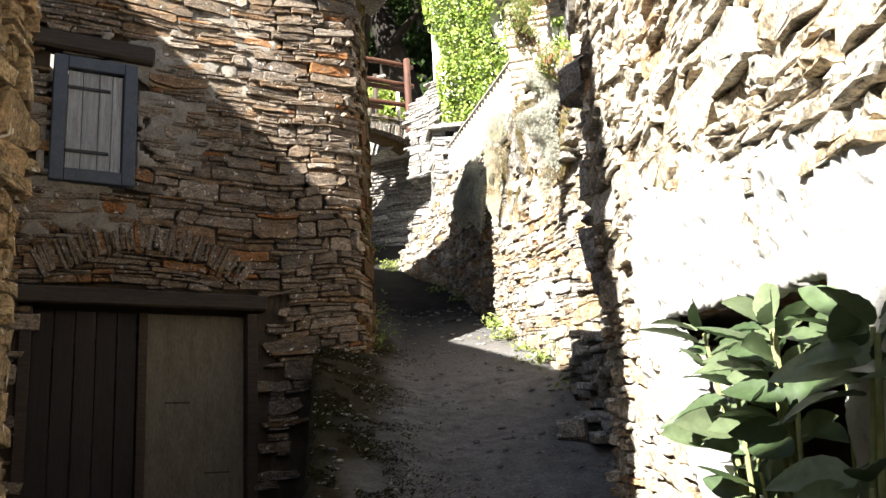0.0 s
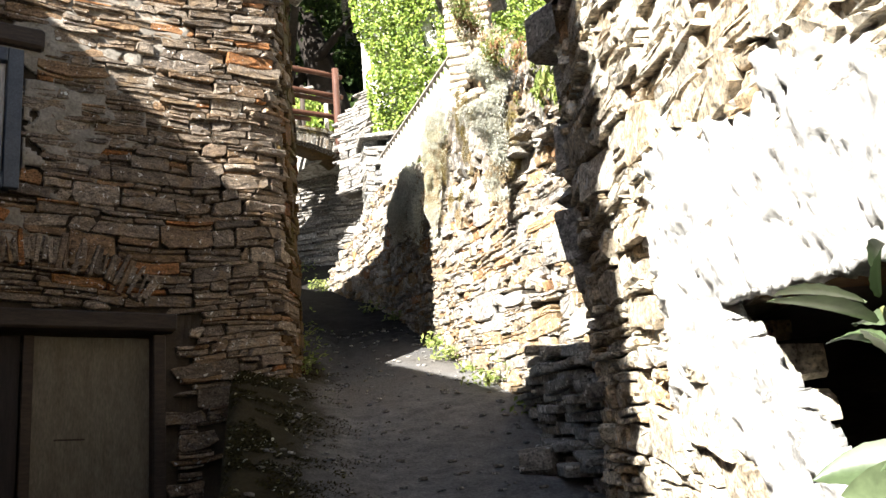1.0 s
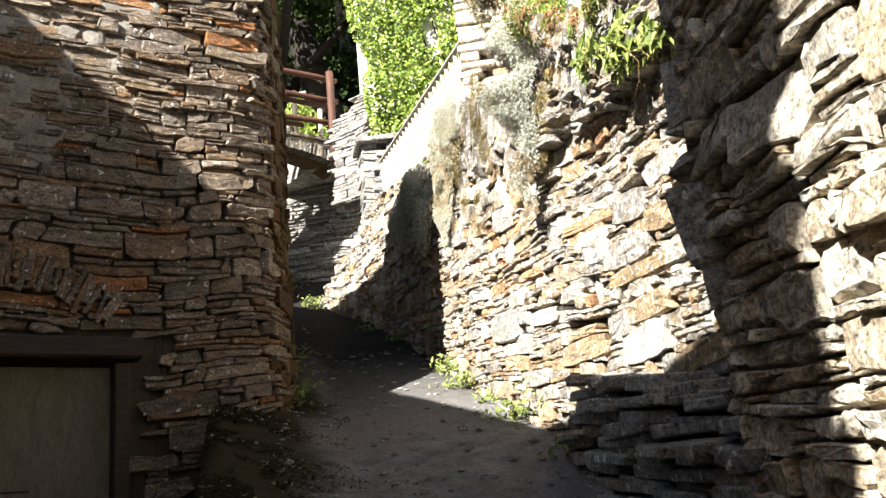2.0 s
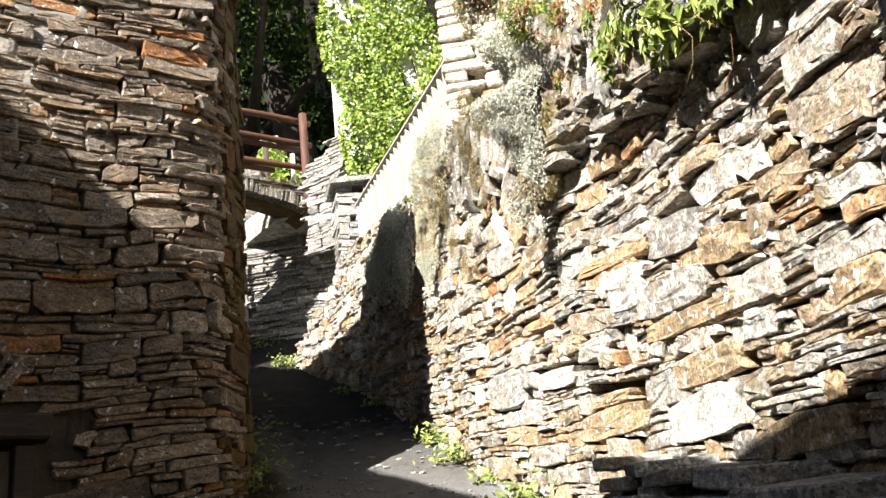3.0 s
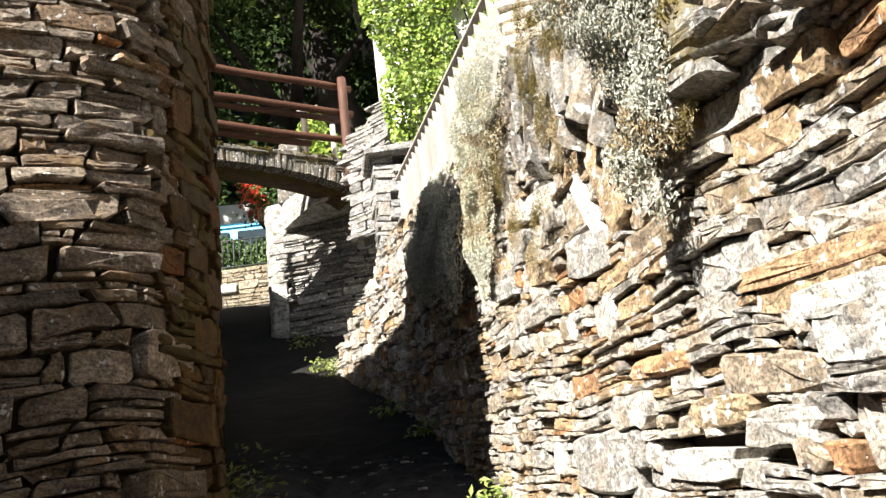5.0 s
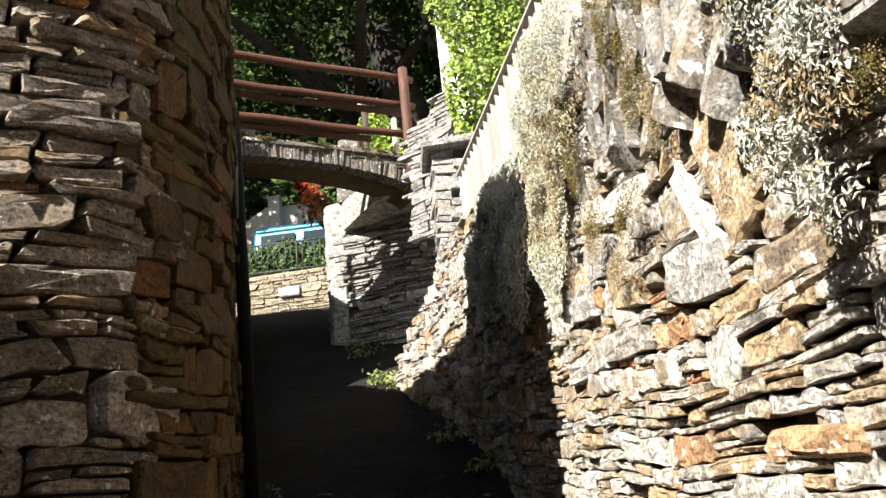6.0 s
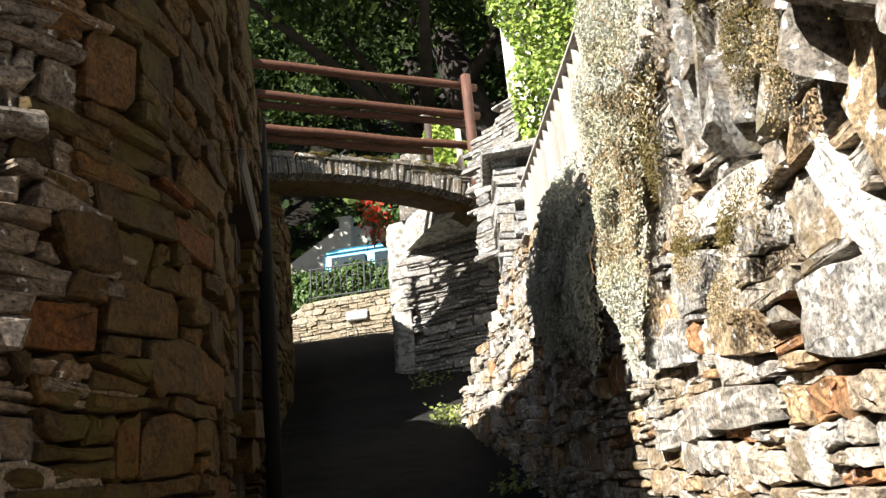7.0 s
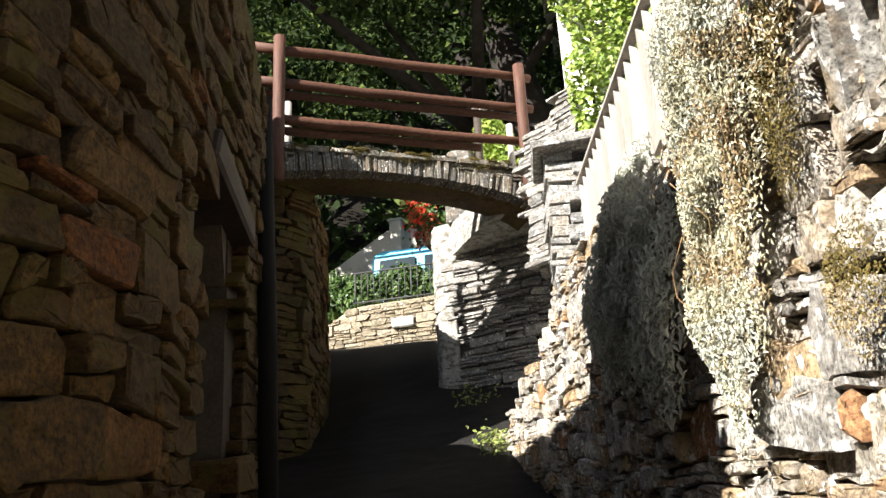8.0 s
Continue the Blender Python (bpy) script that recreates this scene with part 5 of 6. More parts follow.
# ---- house behind the fence, its wall under a vine ----
def vine_house():
    h = thing("white_house", "white rendered house wall with its corner by the bridge", "house")
    line = Line([(0.02, 22.0), (0.02, 18.0), (0.02, 16.4), (0.05, 16.2), (0.3, 16.2), (3.0, 16.1), (7.0, 16.0)])
    wall_core("wall", line, lambda u: 5.5, lambda u: 13.0, 0.4, M_WHITEWALL, h, inset=0.0)
    box("roof", pose(3.4, 19, 13.2, 0, 0, 0), (7.6, 7.0, 0.15), M_SLATE, h, "grey slab roof")


vine_house()


def wall_vine():
    rng = np.random.default_rng(3)
    v = thing("wall_vine", "bright yellow-green leafy vine covering the house wall", "vine")
    c, nr, s = [], [], []
    while len(c) < 27000:
        x, z = rng.uniform(-0.35, 3.6), rng.uniform(7.2, 12.6)
        q = noise.noise((x * 1.2, z * 1.2, 3)) + 0.6 * noise.noise((x * 3.3, z * 3.3, 5))
        left = 0.13 + 0.16 * noise.noise((z * 1.1, 1, 1)) + (0.0 if z < 9.3 else -0.22 * min(1.0, (z - 9.3) / 0.6))
        if x < left or q < -0.52:
            continue
        depth = 0.05 + 0.28 * rng.random() ** 2 + 0.22 * max(0, q)
        c.append((x, 16.12 - depth, z))
        nr.append((rng.normal(0, 0.3), -1.0, 0.5))
        s.append(rng.uniform(0.045, 0.095))
    leaves("leaves", c, nr, s, M_VINE, v, "", 3, 0.75, 0.35, "stuff")
    for i in range(9):
        x = 0.4 + i * 0.33
        pts = [(x + 0.12 * math.sin(k * 1.3 + i), 16.06, 6.6 + k * 0.6) for k in range(10)]
        rod("stem", pts, [0.022 - 0.0015 * k for k in range(10)], M_BARK, v, "", 6)


wall_vine()


# ---- plants on the retaining wall ----
def wall_plant(name, label, category, blobs, mats, seed, count, size, aspect=0.35, droop=0.5):
    """Cushions of leaves that hang down the wall. blobs: y, z, half width, half height, thickness."""
    rng = np.random.default_rng(seed)
    top = thing(name, label, category)
    per = [[] for _ in mats]
    area = [b[2] * b[3] for b in blobs]
    z_hi, z_lo = max(b[1] + 0.6 * b[3] for b in blobs), min(b[1] - 0.6 * b[3] for b in blobs)
    for b, a in zip(blobs, area):
        y0, z0, ry, rz, th = b
        for _ in range(int(count * a / sum(area))):
            f, g = rng.normal(0, 0.5), rng.normal(0, 0.5)
            if f * f + g * g > 1.3:
                continue
            y, z = y0 + f * ry, z0 + g * rz
            if noise.noise((y * 6.5, z * 5.0, seed + 3)) + 0.5 * noise.noise((y * 17, z * 13, seed)) < -0.22 - 0.25 * rng.random():
                continue
            x = retain_x(y) + 0.04 * (z - 3.4) - 0.06
            bulge = th * max(0.1, 1 - 0.6 * (f * f + g * g)) * (0.35 + 0.65 * rng.random()) * (0.8 + 0.7 * noise.noise((y * 4, z * 4, seed)))
            k = int(rng.random() * len(mats)) if rng.random() < 0.35 else int(np.clip(((z_hi - z) / (z_hi - z_lo) + 0.45 * noise.noise((y * 3, z * 3, seed + 2))) * len(mats), 0, len(mats) - 1))
            per[k].append((x - bulge, y - bulge * 0.25, z))
    for k, (mat, pts) in enumerate(zip(mats, per)):
        if pts:
            n = len(pts)
            leaves("foliage", pts, np.tile((-0.8, -0.5, 0.4), (n, 1)), rng.uniform(size[0], size[1], n), mat, top, "", seed + k, aspect, droop, "stuff")
    # trailing stems
    r = random.Random(seed)
    for i in range(0 if category == "moss" else 4):
        b = r.choice(blobs)
        y, z = b[0] + r.uniform(-b[2], b[2]) * 0.7, b[1] + r.uniform(-0.2, 0.4) * b[3]
        pts = []
        for k in range(6):
            yy = y + 0.05 * math.sin(k * 1.3 + i)
            pts.append((retain_x(yy) - 0.10 - 0.03 * math.sin(k + i), yy, z - k * 0.07))
        rod("trailing_stem", pts, [0.0012 - 0.0001 * k for k in range(6)], M_RUSTLEAF, top, "", 5)
    return top


wall_plant("silver_cushion_plant", "silver-leaved trailing plant hanging over brown stems on the wall", "plant",
           [(7.64, 4.78, 0.15, 0.28, 0.30), (7.64, 4.50, 0.15, 0.28, 0.33), (7.64, 4.22, 0.14, 0.28, 0.30), (7.63, 3.98, 0.08, 0.22, 0.22)], [M_SILVER, M_SILVER, M_SILVER, M_SILVER, M_SILVER, M_DRY, M_SILVER], 5, 24000, (0.012, 0.027), aspect=0.34)
wall_plant("silver_trailing_plant", "dense silver-grey trailing plant hanging in the house's shade", "plant",
           [(11.0, 5.2, 0.45, 0.22, 0.15), (11.2, 5.0, 0.55, 0.34, 0.16), (10.6, 4.78, 0.32, 0.36, 0.14), (11.8, 5.05, 0.3, 0.28, 0.12)], [M_SILVER, M_SILVER, M_SILVER], 6, 17000, (0.020, 0.050), aspect=0.30)
wall_plant("dry_trailing_plant", "silver-topped trailing plant with dry golden stems below", "plant",
           [(9.52, 5.16, 0.52, 0.26, 0.16), (9.56, 4.96, 0.46, 0.30, 0.16), (9.70, 4.68, 0.26, 0.34, 0.14), (9.80, 4.42, 0.12, 0.26, 0.11)], [M_SILVER, M_SILVER, M_PALE, M_SILVER, M_DRY, M_PALE, M_DRY, M_PALE, M_SILVER], 7, 62000, (0.009, 0.019), aspect=0.34)
wall_plant("moss_clump", "golden-green moss and dry tufts in the wall joints", "moss",
           [(8.45, 4.45, 0.13, 0.14, 0.05), (8.9, 4.12, 0.10, 0.07, 0.04), (9.1, 4.3, 0.12, 0.10, 0.05), (8.75, 4.25, 0.16, 0.08, 0.05), (9.3, 4.75, 0.12, 0.2, 0.06), (7.55, 4.0, 0.1, 0.06, 0.04), (8.32, 4.78, 0.14, 0.18, 0.06), (8.15, 4.45, 0.12, 0.1, 0.05), (7.95, 4.62, 0.1, 0.1, 0.05), (8.50, 4.98, 0.12, 0.09, 0.06), (8.57, 4.56, 0.10, 0.13, 0.06), (8.60, 4.74, 0.08, 0.10, 0.06), (8.64, 5.10, 0.10, 0.12, 0.06), (8.42, 4.84, 0.12, 0.06, 0.05), (8.80, 4.92, 0.07, 0.16, 0.05)], [M_MOSS, M_MOSS, M_MOSS, M_MOSS, M_MOSS, M_DRY], 8, 36000, (0.004, 0.009), aspect=0.5)
wall_plant("leafy_bank_plant", "mixed green and withered leaves hanging from the bank top", "plant",
           [(7.72, 5.05, 0.20, 0.16, 0.22), (7.40, 4.86, 0.18, 0.14, 0.22), (7.12, 4.68, 0.15, 0.11, 0.2), (6.82, 4.50, 0.12, 0.07, 0.1), (7.25, 4.42, 0.05, 0.05, 0.08), (6.3, 4.36, 0.25, 0.12, 0.16), (8.0, 5.6, 0.4, 0.3, 0.3)], [M_WEED, M_RUSTLEAF, M_PALE, M_WEED, M_RUSTLEAF, M_WEED], 9, 8000, (0.022, 0.055), aspect=0.26)
wall_plant("bank_shrub", "small green shrub leaves over the rock edge", "shrub",
           [(6.1, 3.98, 0.22, 0.14, 0.14), (5.75, 3.82, 0.16, 0.12, 0.12), (6.6, 4.2, 0.2, 0.12, 0.12)], [M_WEED, M_WEED], 10, 520, (0.05, 0.11), aspect=0.3)


def weed_tuft(x, y, seed, n=120, r=0.14, mat=M_WEED):
    rng = np.random.default_rng(seed)
    w = thing("weed_tuft", "small bright weeds growing at the wall foot", "weed", "weeds along the lane")
    z = ground_z(x, y)
    c = np.stack([x + rng.normal(0, r * 0.6, n), y + rng.normal(0, r * 0.9, n), z + np.abs(rng.normal(0, r * 0.55, n)) + 0.01], 1)
    leaves("leaves", c, np.tile((-0.3, -0.6, 0.8), (n, 1)), rng.uniform(0.03, 0.075, n), mat, w, "", seed, 0.4, -0.2, "stuff")


for i, (x, y, n, r) in enumerate([(0.58, 10.15, 150, 0.12), (0.66, 9.5, 170, 0.14), (0.90, 8.35, 160, 0.15), (0.8, 8.9, 70, 0.1), (0.2, 11.9, 70, 0.1), (-0.05, 12.8, 90, 0.12), (-0.78, 15.2, 90, 0.13),
                                  (-0.9, 15.6, 110, 0.14), (-0.62, 9.5, 90, 0.13), (-0.60, 9.05, 70, 0.12), (-0.75, 10.2, 140, 0.2), (-0.95, 10.9, 120, 0.2), (-1.15, 7.3, 90, 0.14), (1.05, 7.3, 60, 0.12), (-1.3, 17.0, 100, 0.2)]):
    weed_tuft(x, y, 100 + i, n, r)


# ---- broad-leaved plant in front of the opening ----
def broad_plant():
    rng = random.Random(44)
    p = thing("broad_leaf_plant", "broad-leaved green plant growing before the wall opening", "plant")
    base = Vector((0.68, 2.05, ground_z(0.68, 2.05)))

    def leaflet(o, d, ln, nr):
        """One broad pointed leaf, folded along its midrib and rippled between the side veins."""
        side = d.cross(nr).normalized()
        up = side.cross(d)
        verts, faces, n = [], [], 12
        cup, sag = rng.uniform(0.15, 0.5), rng.uniform(0.1, 0.4)
        wide = rng.uniform(0.19, 0.26)
        for j in range(n + 1):
            f = j / n
            w = ln * wide * math.sin(math.pi * min(1.0, f * 0.97 + 0.03) ** 0.85) ** 0.75 if j < n else 0.001
            c = o + d * (ln * f) - Vector((0, 0, 1)) * (sag * ln * f * f)
            ripple = 0.0008 if j % 2 else -0.0008
            edge = 1 + (0.015 if j % 2 else -0.01)
            for k in (-1.0, -0.55, 0.0, 0.55, 1.0):
                verts.append(c + side * (k * w * edge) + up * (cup * w * abs(k) ** 1.3 + (ripple * abs(k) if 0 < j < n else 0)))
        for j in range(n):
            for k in range(4):
                a = j * 5 + k
                faces.append((a, a + 1, a + 6, a + 5))
        mesh_part("leaf", verts, faces, M_BROADLEAF, p, "", True)
    for i in range(20):
        f = i / 19
        tip = Vector((rng.uniform(0.64, 0.76), 1.56 + 0.72 * f + rng.uniform(-0.05, 0.05), rng.uniform(1.32, 1.68 + 0.12 * f)))
        if i % 3 == 0:
            tip.z = 1.73 + 0.12 * f
        mid = (base + tip) / 2 + Vector((0.02, rng.uniform(-0.08, 0.08), 0.1))
        rod("stem", [base, mid, tip], [0.010, 0.008, 0.004], M_STEM, p, "", 7)
        grow = (tip - mid).normalized()
        turn = rng.uniform(0, 6.28)
        for k in range(7):
            a = turn + k * 2.4
            out = (Vector((math.cos(a) * 0.8 - 0.35, math.sin(a), 0)) + grow * rng.uniform(0.15, 0.9)).normalized()
            nr = (Vector((-0.6, -0.35, 0.75)) + Vector((rng.gauss(0, 0.35), rng.gauss(0, 0.35), rng.gauss(0, 0.2)))).normalized()
            leaflet(tip - grow * (0.028 * (k // 2)) + out * 0.02, out, rng.uniform(0.085, 0.135), nr)


broad_plant()


# ---- beyond the bridge ----
def sunny_wall():
    w = thing("sunny_garden_wall", "low sunlit yellow-brown rubble wall with one white stone", "wall")
    line = Line([(-8.0, 23.1), (-5.1, 22.85), (-4.2, 22.7), (-2.9, 22.6), (-1.0, 22.5)])
    low, high = lambda u: 7.6, lambda u: float(np.interp(line.at(u).x, [-8, -5.0, -4.5, -1], [8.7, 8.72, 9.0, 9.0]))
    core = wall_core("wall", line, low, high, 0.35, M_GARDEN_MORTAR, w, inset=0.02)
    st = lay_stones(line, low, high, (0.06, 0.12), (0.12, 0.32), (0.12, 0.18), 81, wave=0.03, proud=0.2, u0=2.6, gap=0.012)
    set_stones(st, SHAPES, M_STONE_GARDEN, core, lambda u, z: abs(u - 4.5), 240)
    box("white_stone", pose(-3.5, 22.595, 8.58, 0, 0, -4), (0.4, 0.12, 0.17), M_PLASTER, core, "white painted stone", 0.02, 0.01)


sunny_wall()


def iron_fence():
    f = thing("iron_fence", "thin dark iron bar fence on the garden wall", "fence")
    for i in range(19):
        x = -4.4 + i * 0.115
        rod("bar", [(x, 22.75, 8.98), (x, 22.75, 9.66)], 0.010 if i % 9 else 0.018, M_IRON, f, "", 6)
    for z in (9.08, 9.64):
        rod("rail", [(-4.45, 22.75, z), (-2.3, 22.75, z)], 0.014, M_IRON, f, "", 6)


iron_fence()


def leaf_mass(name, label, category, boxes, mat, seed, count, size, kind="stuff"):
    rng = np.random.default_rng(seed)
    top = thing(name, label, category)
    pts, nr = [], []
    for (x, y, z, rx, ry, rz) in boxes:
        d = rng.normal(0, 1, (count, 3))
        d /= np.linalg.norm(d, axis=1, keepdims=True)
        r = rng.uniform(0.72, 1.06, (count, 1))
        bump = np.array([[1 + 0.35 * noise.noise((a[0] * 2.2 + x, a[1] * 2.2, a[2] * 2.2 + seed))] for a in d])
        pts.append(np.array([x, y, z]) + d * r * bump * np.array([rx, ry, rz]))
        nr.append(d + np.array([0, -0.2, 0.3]))
    pts, nr = np.concatenate(pts), np.concatenate(nr)
    leaves("leaves", pts, nr, rng.uniform(size[0], size[1], len(pts)), mat, top, "", seed, 0.6, 0.2, kind)
    return top


leaf_mass("hedge", "clipped dark green leafy hedge behind the iron fence", "hedge",
          [(-5.4 + 0.45 * i, 23.25 + 0.05 * (i % 2), 9.34 + 0.08 * math.sin(i * 2.1), 0.42, 0.35, 0.46) for i in range(8)], M_IVY, 21, 1600, (0.07, 0.13))
leaf_mass("lit_shrub", "sunlit yellow-green garden shrub beyond the bridge", "shrub",
          [(-1.2, 19.0, 9.9, 0.26, 0.3, 0.34), (-0.95, 19.0, 9.3, 0.34, 0.35, 0.6), (-1.3, 19.1, 9.2, 0.25, 0.35, 0.5), (-0.75, 19.1, 8.9, 0.3, 0.35, 0.55)], M_VINE, 22, 800, (0.05, 0.11))


def geraniums():
    rng = np.random.default_rng(8)
    g = thing("geranium_pot", "red flowering geraniums in a clay trough on the pier", "flowers")
    x, y, z = -2.10, 18.8, 8.66
    box("trough", pose(x + 0.12, y + 0.1, z - 0.25, 0, 0, 84), (0.6, 0.2, 0.22), M_STONE_WARM, g, "brown clay trough", 0.02)
    n = 260
    c = np.stack([x + rng.normal(0, 0.12, n), y + rng.normal(0, 0.2, n), z + rng.normal(0.02, 0.14, n)], 1)
    leaves("leaves", c, np.tile((-0.5, -0.8, 0.4), (n, 1)), rng.uniform(0.06, 0.11, n), M_IVY, g, "", 4, 0.8, 0.1, "stuff")
    n = 420
    c = np.stack([x - 0.06 + rng.normal(0, 0.09, n), y - 0.1 + rng.normal(0, 0.2, n), z + 0.06 + rng.normal(0.04, 0.16, n)], 1)
    leaves("petals", c, np.tile((-0.5, -0.8, 0.4), (n, 1)), rng.uniform(0.035, 0.07, n), M_FLOWER, g, "bright red petals", 5, 0.9, 0.0, "stuff")


geraniums()


def van():
    paint = Mat("pale_blue_paint", rough=0.35, spec=0.5).color((0.16, 0.50, 0.66)).m
    glass = Mat("dark_car_glass", rough=0.08, spec=0.6).color((0.02, 0.03, 0.035)).m
    rubber = Mat("black_rubber", rough=0.8).color((0.02, 0.02, 0.02)).m
    v = thing("van", "light blue van parked on the upper road", "van")
    x0, x1, y, z0 = -5.76, -1.8, 29.06, 10.32
    prof = [(x0, 0.35), (x1, 0.35), (x1, 0.95), (x1 - 0.25, 1.15), (x1 - 0.75, 1.78), (x1 - 0.95, 1.88), (x0 + 0.22, 1.90), (x0 + 0.05, 1.78), (x0, 1.2)]
    n = len(prof)
    verts, faces = [], []
    for yy, s in ((-0.82, 0.93), (-0.86, 1.0), (0.86, 1.0), (0.82, 0.93)):
        for x, z in prof:
            verts.append(((x - (x0 + x1) / 2) * (1 if s == 1 else 0.985) + (x0 + x1) / 2, y + yy * (1 if z < 1.1 else 0.93), z0 + (z if s == 1 else 0.35 + (z - 0.35) * 0.985)))
    for k in range(3):
        for i in range(n):
            j = (i + 1) % n
            faces.append((k * n + i, k * n + j, (k + 1) * n + j, (k + 1) * n + i))
    faces += [tuple(range(n))[::-1], tuple(3 * n + i for i in range(n))]
    body = mesh_part("body", verts, faces, paint, v)
    for xa, xb in ((x0 + 0.22, x0 + 1.12), (x0 + 1.35, x0 + 2.2), (x0 + 2.35, x1 - 0.85)):
        bm = bmesh.new()
        add_box(bm, pose((xa + xb) / 2, y - 0.815, z0 + 1.45, -4, 0, 0), (xb - xa, 0.03, 0.46), 0.012)
        part("side_window", bm, glass, v, "dark side window")
    rod("gutter", [(x0 + 0.1, y - 0.80, z0 + 1.80), (x1 - 0.9, y - 0.80, z0 + 1.82)], 0.02, paint, v)
    for x in (x0 + 0.75, x1 - 0.8):
        w = rod("tyre", [(x, y - 0.9, z0 + 0.32), (x, y - 0.72, z0 + 0.32)], 0.32, rubber, v, "", 20)
        rod("hub", [(x, y - 0.92, z0 + 0.32), (x, y - 0.88, z0 + 0.32)], 0.16, M_CONCRETE, w, "pale wheel hub", 16)


van()


def ramp_wall():
    w = thing("sloping_concrete_wall", "grey concrete wall with sloping top and a square pillar", "wall")
    y = 31.0
    prof = [(-12, 9.5), (-3.0, 9.5), (-3.0, 13.9), (-5.7, 13.95), (-6.1, 13.95), (-8.1, 12.75), (-12, 11.0)]
    verts = [(x, yy, z) for yy in (y, y + 0.4) for x, z in prof]
    n = len(prof)
    faces = [tuple(range(n)), tuple(range(2 * n - 1, n - 1, -1))] + [(i, i + n, (i + 1) % n + n, (i + 1) % n) for i in range(n)]
    mesh_part("wall", verts, faces, M_CONCRETE, w)
    box("pillar", pose(-5.78, y - 0.15, 12.6), (0.34, 0.34, 3.0), M_CONCRETE, w, "square concrete pillar", 0.02)
    box("pillar_cap", pose(-5.78, y - 0.15, 14.12), (0.42, 0.42, 0.08), M_CONCRETE, w, "", 0.02)


ramp_wall()


# ---- garden post and planter behind the bridge ----
def garden_post():
    l = thing("garden_post", "dark wooden post standing beyond the bridge", "post")
    rod("post", [(-1.2, 17.95, 8.2), (-1.2, 17.95, 9.1), (-1.19, 17.96, 9.86)], 0.05, M_BEAM, l, "", 8)
    box("crosspiece", pose(-1.13, 17.95, 9.80, 0, -8, 0), (0.32, 0.05, 0.06), M_SLATE, l, "", 0.01)
    g = thing("stone_planter", "pale grey stone planter beside the bridge", "planter")
    box("trough", pose(-1.42, 17.95, 8.95, 0, 0, -8), (0.30, 0.3, 0.50), M_BRIDGE, g, "", 0.02, 0.01)
    box("foot", pose(-1.42, 17.95, 8.46, 0, 0, -8), (0.40, 0.36, 0.44), M_BRIDGE, g, "", 0.02, 0.01)


garden_post()


# ---- trees ----
def tree(x, y, z, height, lean, seed, clumps, reach, leaf=(0.10, 0.22), per=260, radius=0.3):
    rng = random.Random(seed)
    t = thing("tree", "dark shaded chestnut tree with leaning trunk", "tree", "trees beyond the bridge")
    pts = [Vector((x + lean[0] * f + 0.15 * math.sin(3 * f + seed), y + lean[1] * f, z - 0.3 + height * 0.75 * f)) for f in np.linspace(0, 1, 9)]
    rod("trunk", pts, [radius * (1.25 - 0.9 * f) for f in np.linspace(0, 1, 9)], M_BARK, t, "", 12, 0.08, rng)
    centres = []
    for i in range(7):
        p = pts[5 + i % 4]
        a = rng.uniform(0, 6.28)
        e = p + Vector((math.cos(a) * reach * 0.7, math.sin(a) * reach * 0.7, rng.uniform(0.6, 0.3 * height)))
        rod("limb", [p, (p + e) / 2 + Vector((0, 0, -0.15)), e], [radius * 0.45, radius * 0.3, radius * 0.1], M_BARK, t, "", 8)
        centres.append(e)
    nrng = np.random.default_rng(seed)
    c, nr = [], []
    for i in range(clumps):
        b = rng.choice(centres) + Vector((rng.gauss(0, reach * 0.35), rng.gauss(0, reach * 0.35), rng.gauss(0, height * 0.12)))
        r = rng.uniform(0.35, 0.8) * reach * 0.32
        d = nrng.normal(0, 1, (per, 3))
        d /= np.linalg.norm(d, axis=1, keepdims=True)
        c.append(np.array(b) + d * r * nrng.uniform(0.3, 1.0, (per, 1)) * np.array([1.2, 1.2, 0.7]))
        nr.append(d + np.array([0, -0.2, 0.6]))
    c = np.concatenate(c)
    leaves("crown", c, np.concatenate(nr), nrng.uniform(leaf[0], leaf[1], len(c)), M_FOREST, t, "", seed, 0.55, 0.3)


tree(-0.35, 22.3, 8.6, 12.0, (-1.7, 0.4), 1, 44, 3.4, (0.10, 0.2), 320, 0.46)
tree(-1.05, 23.0, 8.8, 12.0, (-1.8, 0.5), 2, 40, 3.2, (0.10, 0.2), 320, 0.27)
for i, (x, y) in enumerate([(-9.5, 26), (-12, 31), (-7.5, 37), (-2.5, 36), (2.5, 29), (-12.5, 37), (-4, 42), (1.5, 39), (6, 36), (-16, 33), (-8, 47), (0, 49), (9, 46)]):
    tree(x, y, lane_z(y), 10.0 + (i % 3), (0.4, 0.3), 10 + i, 46, 3.8, (0.16, 0.34), 220, 0.25)
leaf_mass("undergrowth", "dark leafy undergrowth on the slope behind the bridge", "shrub",
          [(-12.0 + 1.15 * i, 32.8 + 1.2 * math.sin(i * 1.9), 11.9 + 0.5 * math.sin(i * 2.7), 1.1, 0.8, 1.2) for i in range(13)], M_FOREST, 31, 900, (0.12, 0.26))


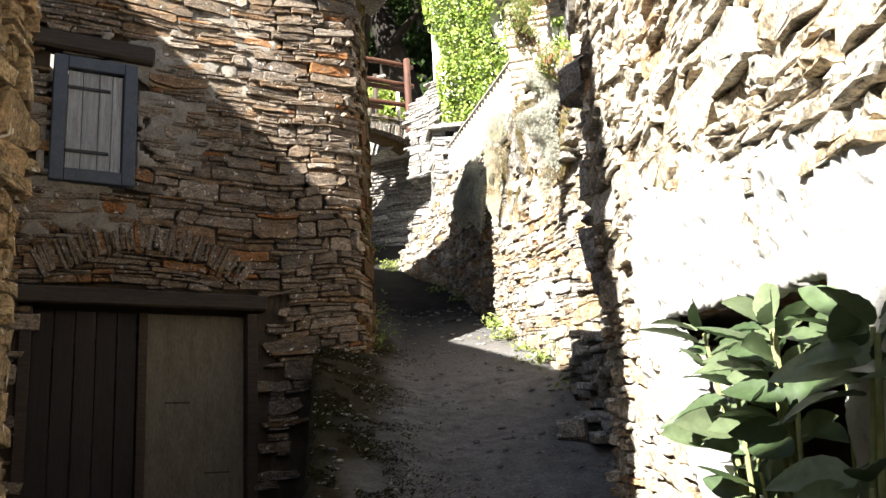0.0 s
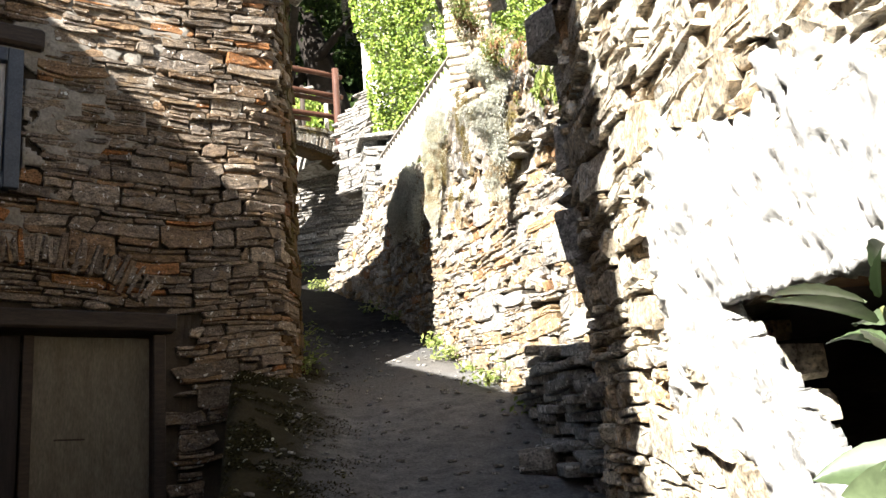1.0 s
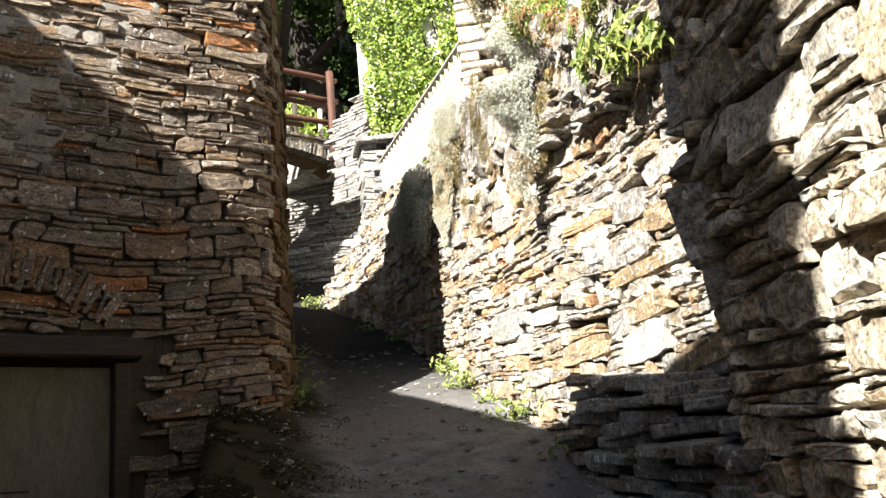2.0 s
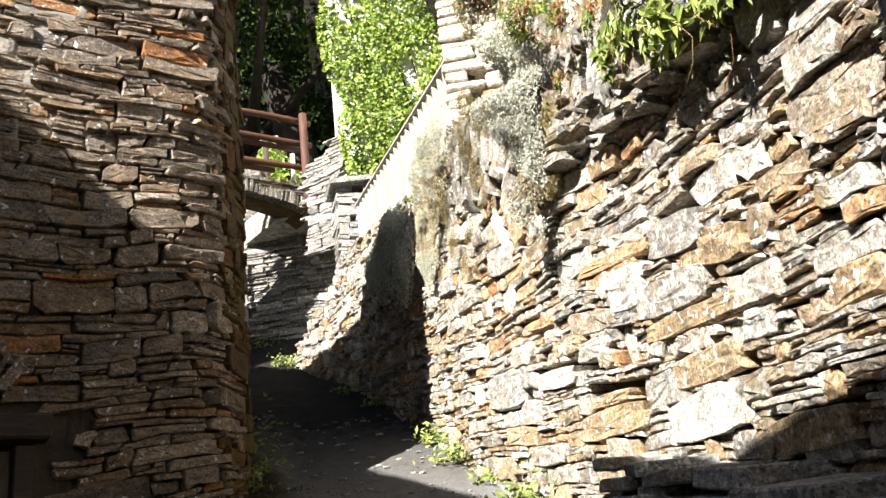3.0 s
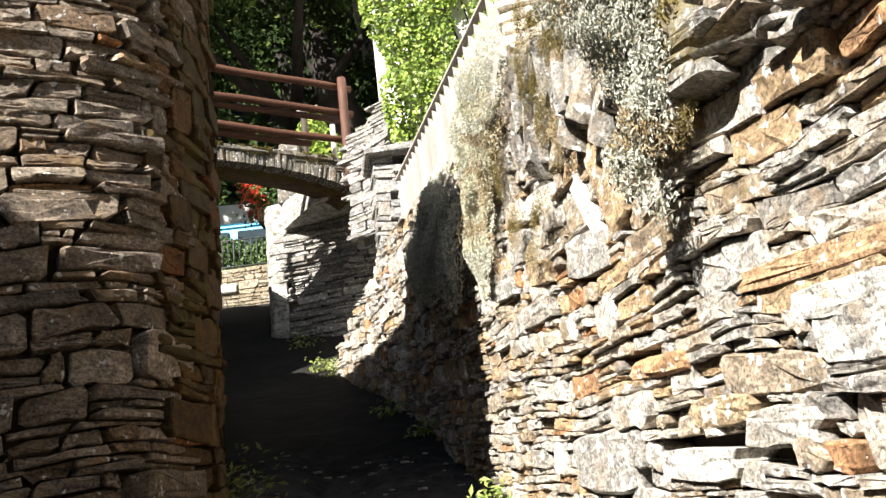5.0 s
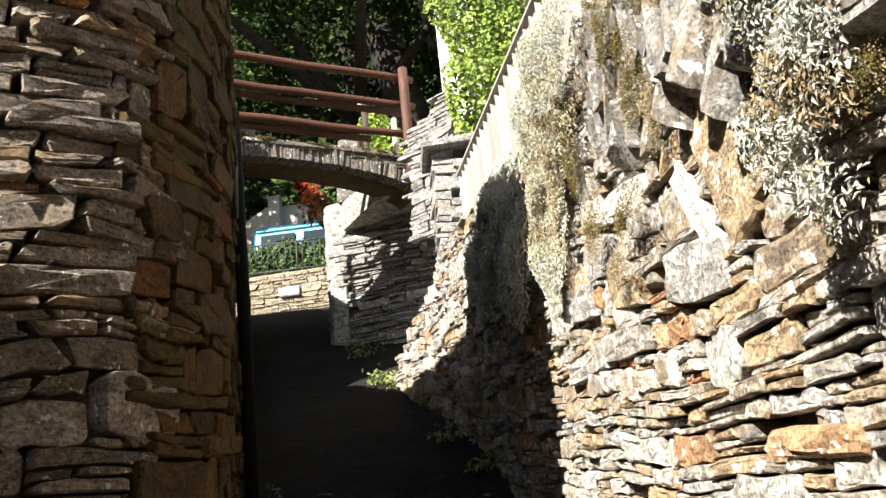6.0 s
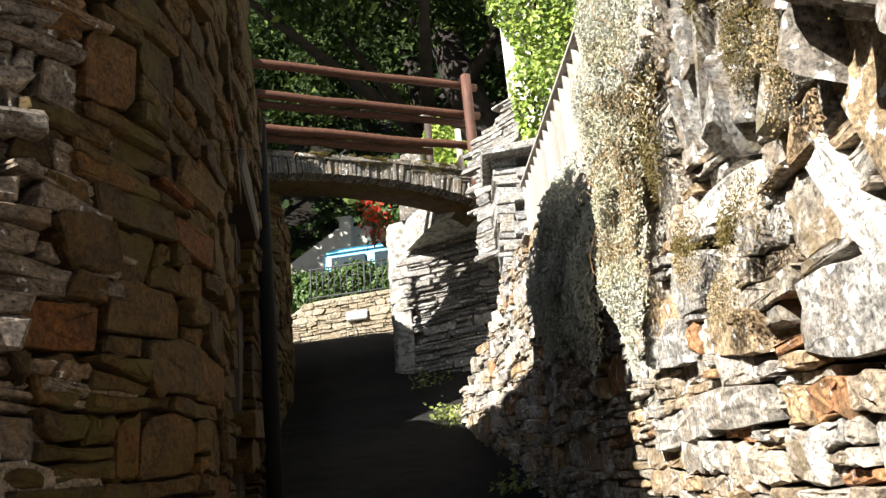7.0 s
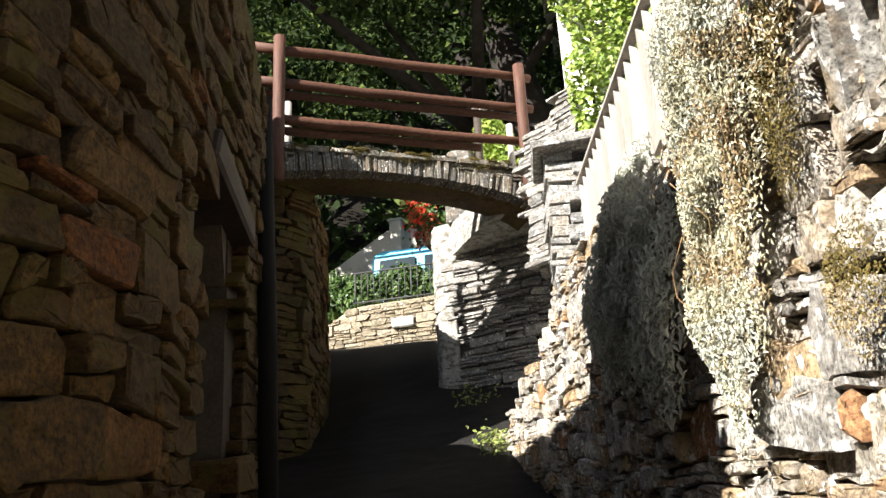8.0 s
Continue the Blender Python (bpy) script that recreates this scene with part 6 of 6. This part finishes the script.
def canopy():
    """A spreading crown added over the garden behind the bridge to shade it."""
    t = thing("shading_crown", "dense high leaf canopy added to shade the garden behind the bridge", "tree")
    rng = np.random.default_rng(91)
    c, nr = [], []
    for i in range(70):
        b = np.array([rng.uniform(-5.6, 1.6), rng.uniform(16.5, 24.0), rng.uniform(13.0, 15.5)])
        d = rng.normal(0, 1, (230, 3))
        d /= np.linalg.norm(d, axis=1, keepdims=True)
        c.append(b + d * rng.uniform(0.3, 1.0, (230, 1)) * np.array([1.1, 1.1, 0.6]))
        nr.append(d + np.array([0, -0.2, 0.6]))
    c = np.concatenate(c)
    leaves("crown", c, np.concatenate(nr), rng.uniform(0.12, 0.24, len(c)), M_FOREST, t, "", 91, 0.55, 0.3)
    r = random.Random(3)
    for x, y in ((-4.8, 18.5), (-3.2, 21.0), (-1.0, 18.0), (0.8, 20.0)):
        rod("limb", [(-2.0, 23.2, 12.2), ((x - 2) / 2, (y + 23.2) / 2, 12.9), (x, y, 13.6)], [0.16, 0.1, 0.04], M_BARK, t, "", 8)


canopy()


def hillside_woods():
    rng = np.random.default_rng(55)
    n = 42000
    x, y = rng.uniform(-34, 26, n), rng.uniform(31.5, 62, n)
    z = np.interp(y, [31, 36, 45, 60, 70], [10.4, 15.5, 26.0, 42.0, 49.0])
    lump = np.array([noise.noise((a * 0.35, b * 0.35, 1)) + 0.5 * noise.noise((a * 0.9, b * 0.9, 4)) for a, b in zip(x, y)])
    z = z + 1.2 + 2.6 * lump + rng.uniform(-0.8, 0.8, n)
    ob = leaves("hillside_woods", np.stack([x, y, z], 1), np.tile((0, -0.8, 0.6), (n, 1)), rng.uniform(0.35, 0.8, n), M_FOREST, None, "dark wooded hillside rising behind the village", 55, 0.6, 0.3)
    tagged(ob, category="woods", kind="stuff")


hillside_woods()


def unseen_upper_house():
    h = thing("unseen_upper_house", "unseen plain house added to shade the lane and bridge approach", "house")
    # three blocks hidden from view, added only to shade the lane and pier
    for nm, x0, x1, y0, y1, z0, z1 in (("main_wall", -6.6, -4.5, 14.7, 17.2, 5.0, 11.32), ("annex_wall", -5.6, -2.95, 13.25, 14.6, 4.0, 8.9), ("barn_wall", -9.2, -6.7, 14.7, 17.2, 5.0, 12.3)):
        line = Line([(x0, y1), (x0, y0), (x1, y0), (x1, y1), (x0, y1)])
        wall_core(nm, line, lambda u: z0, lambda u: z1, 0.3, M_MORTAR, h)
        box("roof", pose((x0 + x1) / 2, (y0 + y1) / 2, z1 + 0.07), (x1 - x0 + 0.2, y1 - y0 + 0.2, 0.14), M_SLATE, h, "slab roof")


unseen_upper_house()


def unseen_lower_house():
    h = thing("unseen_lower_house", "unseen plain house added down the lane to cut sky light", "house")
    # out of view; added to hold back sky light from the lane
    line = Line([(-4.5, -9.0), (-4.5, -12.0), (5.0, -12.0), (5.0, -9.0), (-4.5, -9.0)])
    wall_core("wall", line, lambda u: -5.0, lambda u: 4.5, 0.3, M_MORTAR, h)
    box("roof", pose(0.25, -10.5, 4.6), (9.9, 3.4, 0.14), M_SLATE, h, "slab roof")


unseen_lower_house()


def bank_growth():
    """Low moss and dead grass over the mossy side of the lane."""
    rng = np.random.default_rng(71)
    pts, dry = [], []
    while len(pts) < 14000:
        y = rng.uniform(3.2, 9.4)
        x = bank_edge(min(y, 8.5)) + 0.02 + abs(rng.normal(0, 0.30))
        if y > 8.5 and x < -0.62:
            continue
        if noise.noise((x * 3.2, y * 2.4, 7)) + 0.5 * noise.noise((x * 9, y * 8, 2)) < -0.02:
            continue
        r = 0.035 * noise.noise((x * 1.3, y * 1.3, 0)) + 0.016 * noise.noise((x * 6, y * 6, 2)) + 0.010 * noise.noise((x * 17, y * 17, 4))
        (dry if rng.random() < 0.02 else pts).append((x, y, ground_z(x, y) + r + 0.006 + 0.010 * rng.random()))
    ob = leaves("bank_moss", pts, np.tile((-0.2, -0.5, 0.9), (len(pts), 1)), rng.uniform(0.010, 0.024, len(pts)), M_BANKMOSS, None, "dark brown-green moss along the lane edge", 71, 0.5, -0.3, "stuff")
    tagged(ob, category="moss")
    ob = leaves("dead_leaves", dry, np.tile((-0.1, -0.2, 1.0), (len(dry), 1)), rng.uniform(0.02, 0.045, len(dry)), M_PALE, None, "pale dead leaves scattered over the bank", 72, 0.5, 0.0, "stuff")
    tagged(ob, category="leaves")


bank_growth()


def lane_litter():
    """Loose chips of slate and dry leaves on the lane."""
    rng = random.Random(64)
    verts, faces = [], []
    for i in range(420):
        y = 3.5 + 8.0 * rng.random() ** 1.3
        left = float(np.interp(y, [3, 8.5, 11.5, 16.5], [-0.5, -0.6, -1.1, -2.4]))
        f = rng.random() ** (0.5 if i % 2 else 2.0)
        x = left + (retain_x(max(4.5, min(15.6, y))) - left - 0.1) * f
        r = 0.035 * noise.noise((x * 1.3, y * 1.3, 0)) + 0.016 * noise.noise((x * 6, y * 6, 2)) + 0.010 * noise.noise((x * 17, y * 17, 4))
        s = rng.uniform(0.012, 0.04)
        v, fc = SHAPES[i % len(SHAPES)]
        m = np.array(pose(x, y, ground_z(x, y) + r + s * 0.12, 90 + rng.uniform(-15, 15), 0, rng.uniform(0, 360)) @ Matrix.Diagonal((s * 1.4, s * 0.4, s, 1)))
        base = len(verts)
        verts += (v @ m[:3, :3].T + m[:3, 3]).tolist()
        faces += [tuple(k + base for k in q) for q in fc]
    tagged(mesh_part("lane_litter", verts, faces, M_SLATE, None, "loose slate chips and grit along the lane edges"), category="gravel", kind="stuff")


lane_litter()
